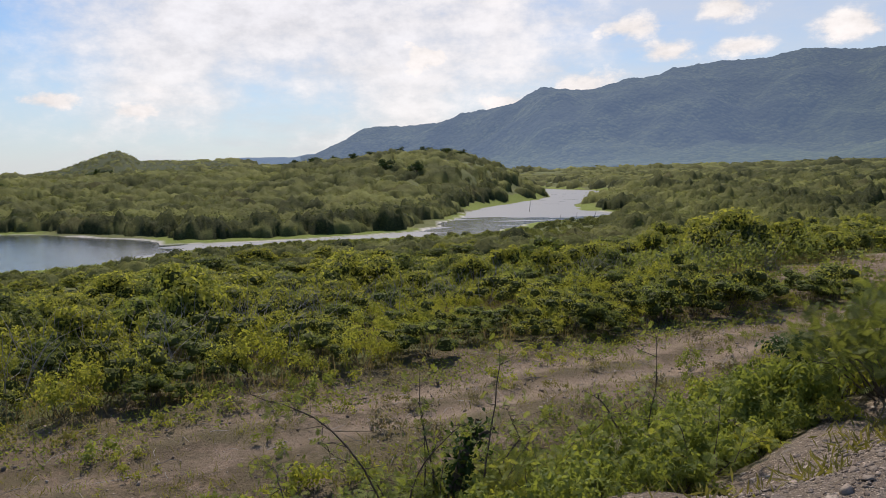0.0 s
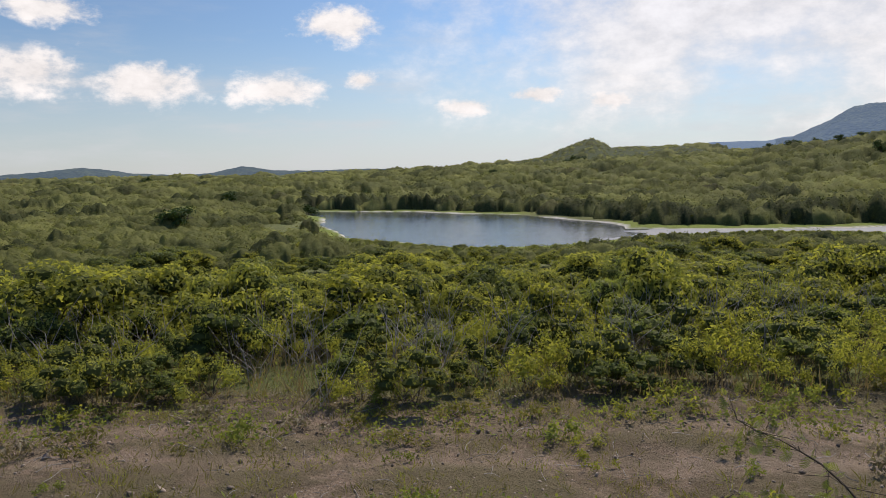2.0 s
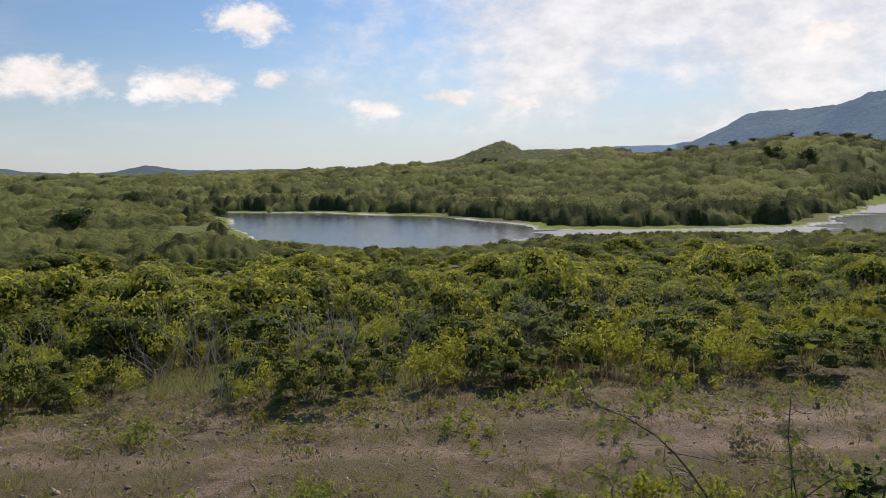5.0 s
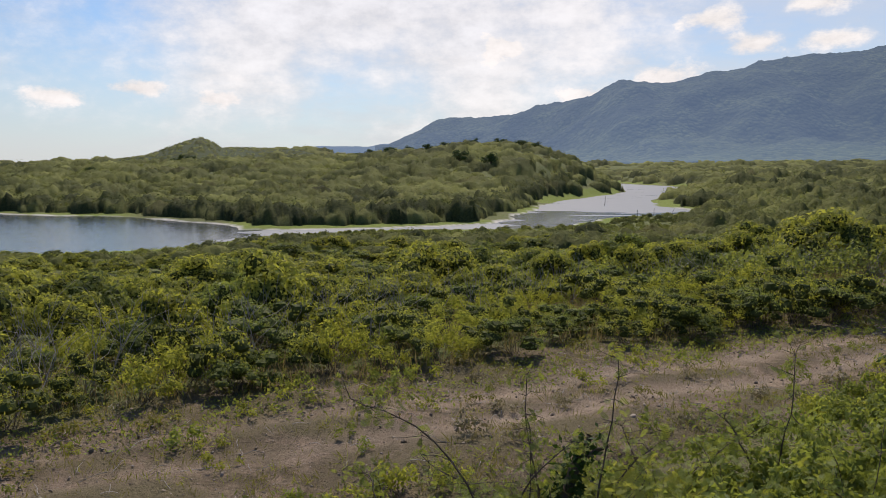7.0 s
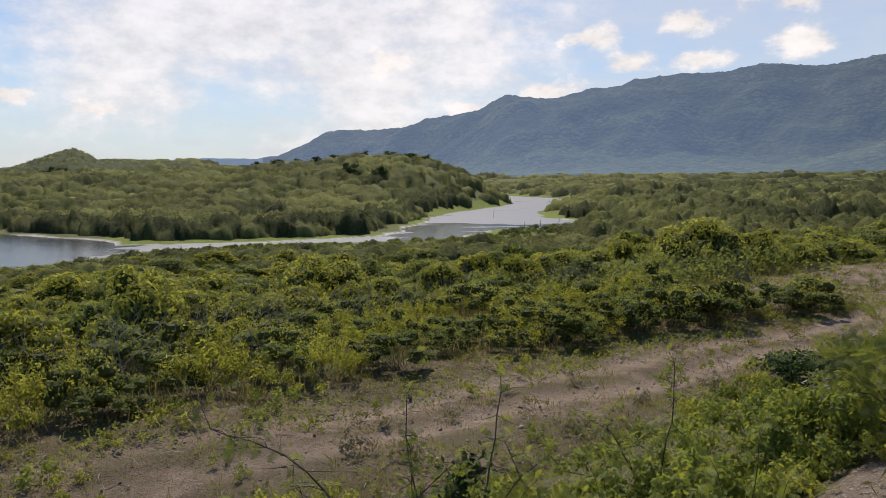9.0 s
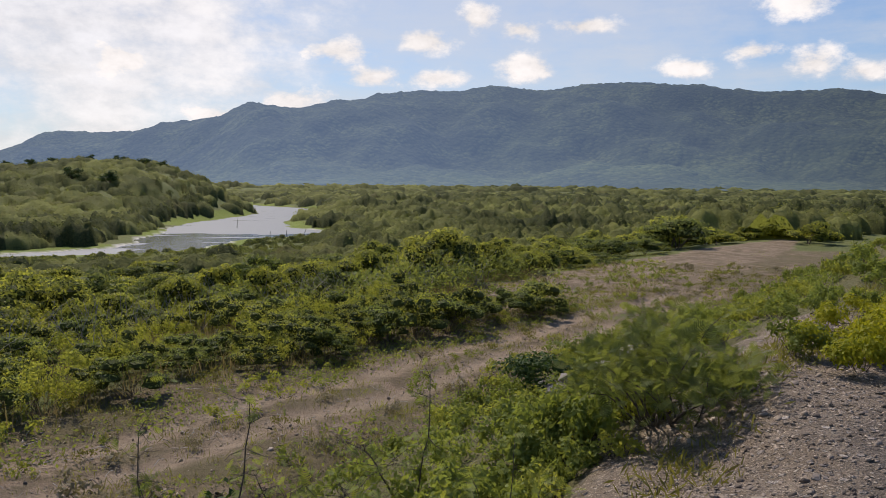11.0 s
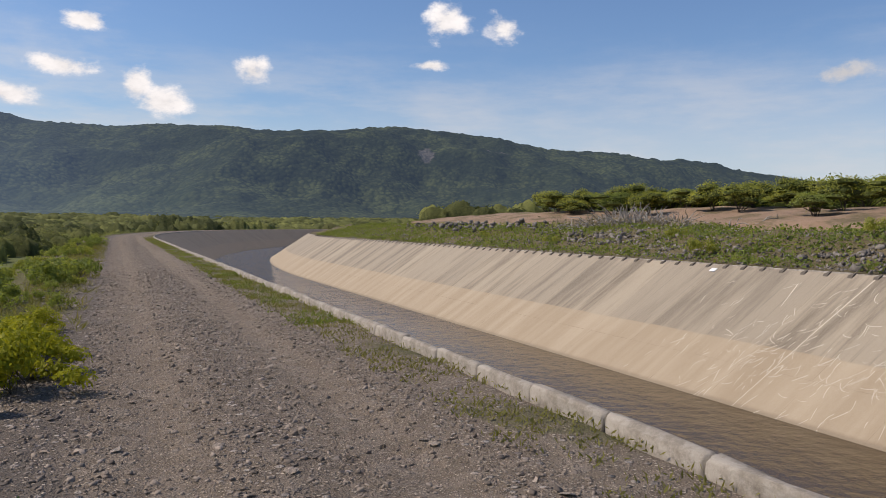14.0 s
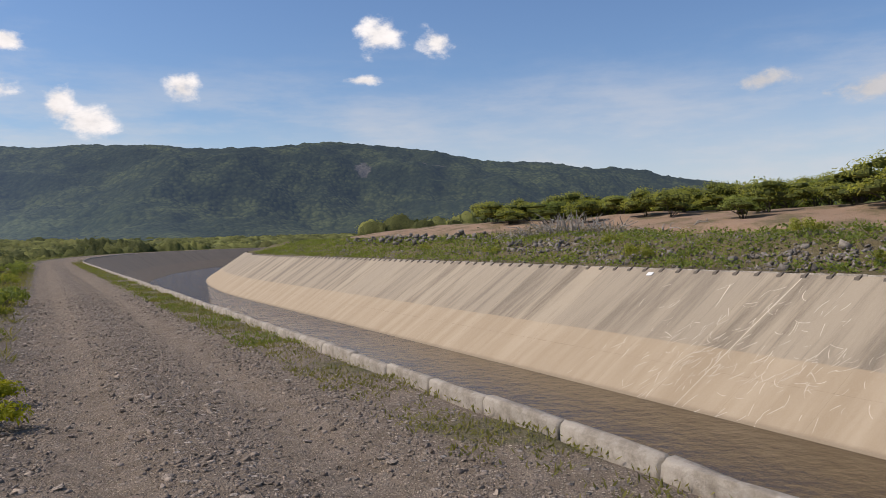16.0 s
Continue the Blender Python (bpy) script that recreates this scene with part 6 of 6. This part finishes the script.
def build_scrapes():
    """Pale scrapes on the lining: one long straight line and many short curved ones."""
    rng = np.random.default_rng(61)
    quads = []

    def stroke(pts, w):
        pts = np.asarray(pts, float)
        d = np.gradient(pts, axis=0)
        d /= np.linalg.norm(d, axis=1, keepdims=True) + 1e-9
        s = np.stack([-d[:, 1], d[:, 0]], 1) * (w * 0.5) * np.linspace(1.0, 0.5, len(pts))[:, None]
        a, b = pts + s, pts - s
        for i in range(len(pts) - 1):
            quads.append([slope_point(*p, 0.009) for p in (a[i], a[i + 1], b[i + 1], b[i])])
    stroke([(13.3, 20.9), (13.5, 18.5), (13.72, 14.85)], 0.05)
    stroke([(16.1, 20.4), (15.8, 19.2)], 0.05)
    for _ in range(230):
        u, v = rng.normal(14.0, 3.4), rng.uniform(14.9, 20.6)
        if rng.random() < 0.3:
            u, v = rng.normal(14.6, 1.0), rng.normal(17.2, 0.9)
        elif rng.random() < 0.4:
            u, v = rng.normal(10.6, 1.0), rng.normal(17.2, 1.1)
        v = float(np.clip(v, 14.9, 20.7))
        a = rng.normal(-1.15, 0.55)
        ln = rng.uniform(0.2, 0.75)
        t = np.linspace(0, 1, 6)
        bend = rng.normal() * 0.7
        pu = u + np.cumsum(np.cos(a + bend * t)) * ln / 6
        pv = np.clip(v + np.cumsum(np.sin(a + bend * t)) * ln / 6, 14.8, 20.95)
        stroke(np.stack([pu, pv], 1), rng.uniform(0.012, 0.035))
    me = bpy.data.meshes.new("scrapes")
    fill(me, np.array(quads).reshape(-1, 3), np.arange(len(quads) * 4).reshape(-1, 4))
    tagged(link("scrapes", me, WHITE_MARK), "pale scrape marks scattered over the canal lining", "marks", kind="stuff")
    # the small white plate at the top of the wall
    x, y, z = slope_point(20.95, 20.75, 0.03)
    bm = bmesh.new()
    bmesh.ops.create_cube(bm, size=1.0)
    bmesh.ops.bevel(bm, geom=bm.edges[:], offset=0.08, segments=1, affect="EDGES")
    me = bpy.data.meshes.new("white_plate")
    bm.to_mesh(me)
    bm.free()
    ob = tagged(link("white_plate", me, SIGN_WHITE), "small white plate lying on the canal wall", "plate")
    ob.matrix_basis = pose(x, y, z, 0, 0, 90 + math.degrees(HEAD)) @ pose(0, 0, 0, -33.7) @ Matrix.Diagonal((0.34, 0.24, 0.03, 1))


def build_berm_cover():
    rng = np.random.default_rng(67)
    rocks, leaves = [], []
    for _ in range(3600):
        u, w = rng.uniform(-2, 95), rng.uniform(0.6, 8.8)
        if wave(u, w * 1.5, 9.0, 4.0) + 0.5 * wave(u, w, 3.0) + rng.normal() * 0.25 < 0.0:
            continue
        v = RIGHT_TOP + w
        x, y = map(float, canal_xy(u, v))
        s = float(np.clip(rng.lognormal(-2.0, 0.45), 0.07, 0.4))
        rocks.append((x, y, float(BERM_Z(np.array(u), np.array(v))) + 0.05 * s, s))
    for u, w in zip(62 + rng.normal(size=170) * 6.5, 7.0 + rng.normal(size=170) * 1.1):
        x, y = map(float, canal_xy(u, RIGHT_TOP + w))
        rocks.append((x, y, float(BERM_Z(np.array(u), np.array(RIGHT_TOP + w))) + rng.uniform(0, 0.5), rng.uniform(0.2, 0.5)))
    for cu, cw, du, dw, n in ((35, 4.4, 4.5, 1.0, 420), (14, 3.2, 4.0, 1.1, 420), (24, 2.6, 3.0, 0.8, 120), (5, 3.6, 3.0, 1.0, 160)):
        for u, w in zip(cu + rng.normal(size=n) * du, np.clip(cw + rng.normal(size=n) * dw, 0.9, 8.5)):
            x, y = map(float, canal_xy(u, RIGHT_TOP + w))
            s = float(np.clip(rng.lognormal(-1.95, 0.45), 0.09, 0.42))
            rocks.append((x, y, float(BERM_Z(np.array(u), np.array(RIGHT_TOP + w))) + 0.22 * s, s))
    tagged(link("rubble", stones_mesh("rubble", rocks, rng, (0.35, 0.8)), ROCK), "grey broken rubble dumped along the berm", "rubble", kind="stuff")
    for _ in range(4200):
        u, w = rng.uniform(-4, 110), rng.uniform(0.5, 10.0)
        if wave(u, w * 1.5, 9.0, 4.0) + rng.normal() * 0.4 > 0.35 and rng.random() < 0.75:
            continue
        if any(math.hypot((u - cu) / 5.5, (w - cw) / 1.5) < 1 for cu, cw in ((35, 4.4), (14, 3.2))) and rng.random() < 0.55:
            continue
        v = RIGHT_TOP + w
        x, y = map(float, canal_xy(u, v))
        n = rng.integers(7, 14)
        at = np.array([x, y, float(BERM_Z(np.array(u), np.array(v)))]) + rng.normal(size=(n, 3)) * (0.3, 0.3, 0) + np.stack([np.zeros(n), np.zeros(n), rng.uniform(0.02, 0.32, n)], 1)
        leaves.append(leaf_quads(at, 0.2, 0.11, rng))
    tagged(link("berm_weeds", leaves_mesh("berm_weeds", np.concatenate(leaves)), LEAF_WEED), "creeping green weeds over the stony berm", "plants", kind="stuff")
    proto = [weed_proto(500 + i, 1.0, 1.9, LEAF_ACACIA, 900, 0.13, "berm_bush", "low rounded green bush on the stony berm", "bushes on the berm") for i in range(2)]
    spots = []
    for u, w in ((24.5, 2.4), (11.0, 2.2), (30, 5.5), (40, 3.0), (18, 6.6), (52, 4.0), (7.5, 5.0)):
        x, y = map(float, canal_xy(u, RIGHT_TOP + w))
        spots.append((x, y, soil_z(x, y), 0.9))
    scatter(proto, spots, rng, 0.7, 1.1)


def build_plateau():
    rng = np.random.default_rng(71)
    trees = []
    for i in range(5):
        w, h = rng.uniform(4.2, 5.6), rng.uniform(2.5, 3.2)
        trees.append(bush_parts("umbrella_acacia", "flat-topped green acacia tree standing on red soil", "tree", "acacias on the plateau", (LEAF_ACACIA, LEAF_SHRUB, LEAF_WEED)[i % 3],
                                spread_lobes(rng, 18, w, h, 0.30, 0.34), 1700, 0.24, 0.10, 400 + i, 5, h, 0.06))

    def ok(x, y, g):
        u, v, _ = canal_uv(x, y)
        edge = 42 + 4 * wave(x, y, 19.0) + 0.12 * np.clip(u - 20, 0, None)
        return (v > edge) & (u > -60)
    spots = [(x, y, soil_z(x, y), 1.0) for x, y in jitter_points(115, rng, ok, 55, 125, -124, -89, 2.8)]
    scatter(trees, spots, rng, 0.75, 1.25)
    out = []

    def far(x, y, g):
        u, v, _ = canal_uv(x, y)
        return (v > 68 + 0.15 * np.clip(u - 20, 0, None)) & (u > -120)
    for x, y in jitter_points(420, rng, far, 95, 220, -128, -86, 4.2):
        out.append(loose_bush(x, y, gz(x, y), rng.uniform(4, 7), rng.uniform(2.8, 4.4), 130, 0.5, rng))
    tagged(link("plateau_woods", leaves_mesh("plateau_woods", np.concatenate(out)), LEAF_WEED), "green acacia wood rising behind the plateau", "woodland", kind="stuff")
    tagged(link("plateau_shade", leaves_mesh("plateau_shade", np.concatenate(INNER)), LEAF_INNER_SHADE), "inner masses of the acacia wood, painted dark as crown shade", "woodland", kind="stuff")
    # heap of cut grey branches
    st = []
    cx, cy = place(-95.2, 60)
    for i in range(330):
        t = rng.normal() * 3.0
        a = radians(-95.2)
        bx, by = cx + t * math.cos(a) + rng.normal() * 0.9, cy + t * math.sin(a) + rng.normal() * 0.9
        z = soil_z(bx, by)
        hgt = rng.uniform(0.3, 1.9) * math.exp(-(t / 3.4) ** 2)
        st.append((bent((bx, by, z - 0.05), (bx + rng.normal() * 0.9, by + rng.normal() * 0.9, z + 0.25 + hgt), 0.1, 5, rng), np.linspace(0.055, 0.02, 5)))
    heap = thing("brush_heap", "heap of cut grey dead branches on red soil", "brush heap")
    tagged(link("dead_wood", stems_mesh("dead_wood", st, 4), DEADWOOD, heap), kind="stuff")
    at = np.array([[cx, cy, soil_z(cx, cy)]]) + rng.normal(size=(1500, 3)) * (2.6, 2.6, 0.1) + np.stack([np.zeros(1500), np.zeros(1500), rng.uniform(0, 0.7, 1500)], 1)
    link("dry_leaves", leaves_mesh("dry_leaves", leaf_quads(at, 0.3, 0.1, rng)), LEAF_GREY, heap)


build_wedges()
build_scrapes()
build_berm_cover()
build_plateau()


# ---- far things ----
def build_far_trees():
    rng = np.random.default_rng(73)
    protos = [bush_parts("dark_tree", "rounded dark-green tree standing above the scrub", "tree", "dark trees", LEAF_DARK, spread_lobes(rng, 12, 5.0, 4.2, 0.30, 0.28), 800, 0.5, 0.26, 600 + i, 5, 4.0, 0.12)
              for i in range(3)]
    spots = []
    for az, r, s in ((24.5, 420, 1.7), (23.8, 425, 1.5), (25.2, 418, 1.3), (1.8, 300, 1.5), (4.2, 305, 1.2), (9.5, 380, 1.2), (3.0, 392, 1.3), (1.2, 395, 1.4), (-0.4, 394, 1.3), (-1.6, 390, 1.2),
                     (11.0, 400, 1.0), (12.0, 402, 1.0), (8.0, 398, 1.1), (6.6, 396, 1.1), (5.2, 394, 1.2), (44.5, 230, 1.2), (50.0, 260, 1.2), (54.0, 150, 1.3), (55.5, 400, 1.2), (58.5, 500, 1.5), (30.5, 330, 0.9),
                     (-59.0, 235, 1.6), (-61.5, 240, 0.8), (-63.0, 245, 0.9), (-64.5, 250, 1.0), (-64.9, 250, 0.9), (-57.0, 240, 0.9), (-67.0, 260, 0.8), (-54.5, 250, 0.9)):
        x, y = place(az, r)
        spots.append((x, y, gz(x, y), s))
    scatter(protos, spots, rng, 0.85, 1.1)
    for az, r in ((-6.7, 232), (-9.0, 186), (-11.6, 200), (-10.2, 195)):
        x, y = place(az, r)
        p = thing("river_post", "thin weathered wooden post standing in the river", "post", "posts in the river")
        p.matrix_basis = pose(x, y, RIVER_Z - 0.5)
        link("pole", stems_mesh("pole", [(bent((0, 0, 0), (0.1, 0, 3.6 if az == -6.7 else 2.0), 0, 4, rng), np.linspace(0.09, 0.06, 4))], 6), DEADWOOD, p)


build_far_trees()
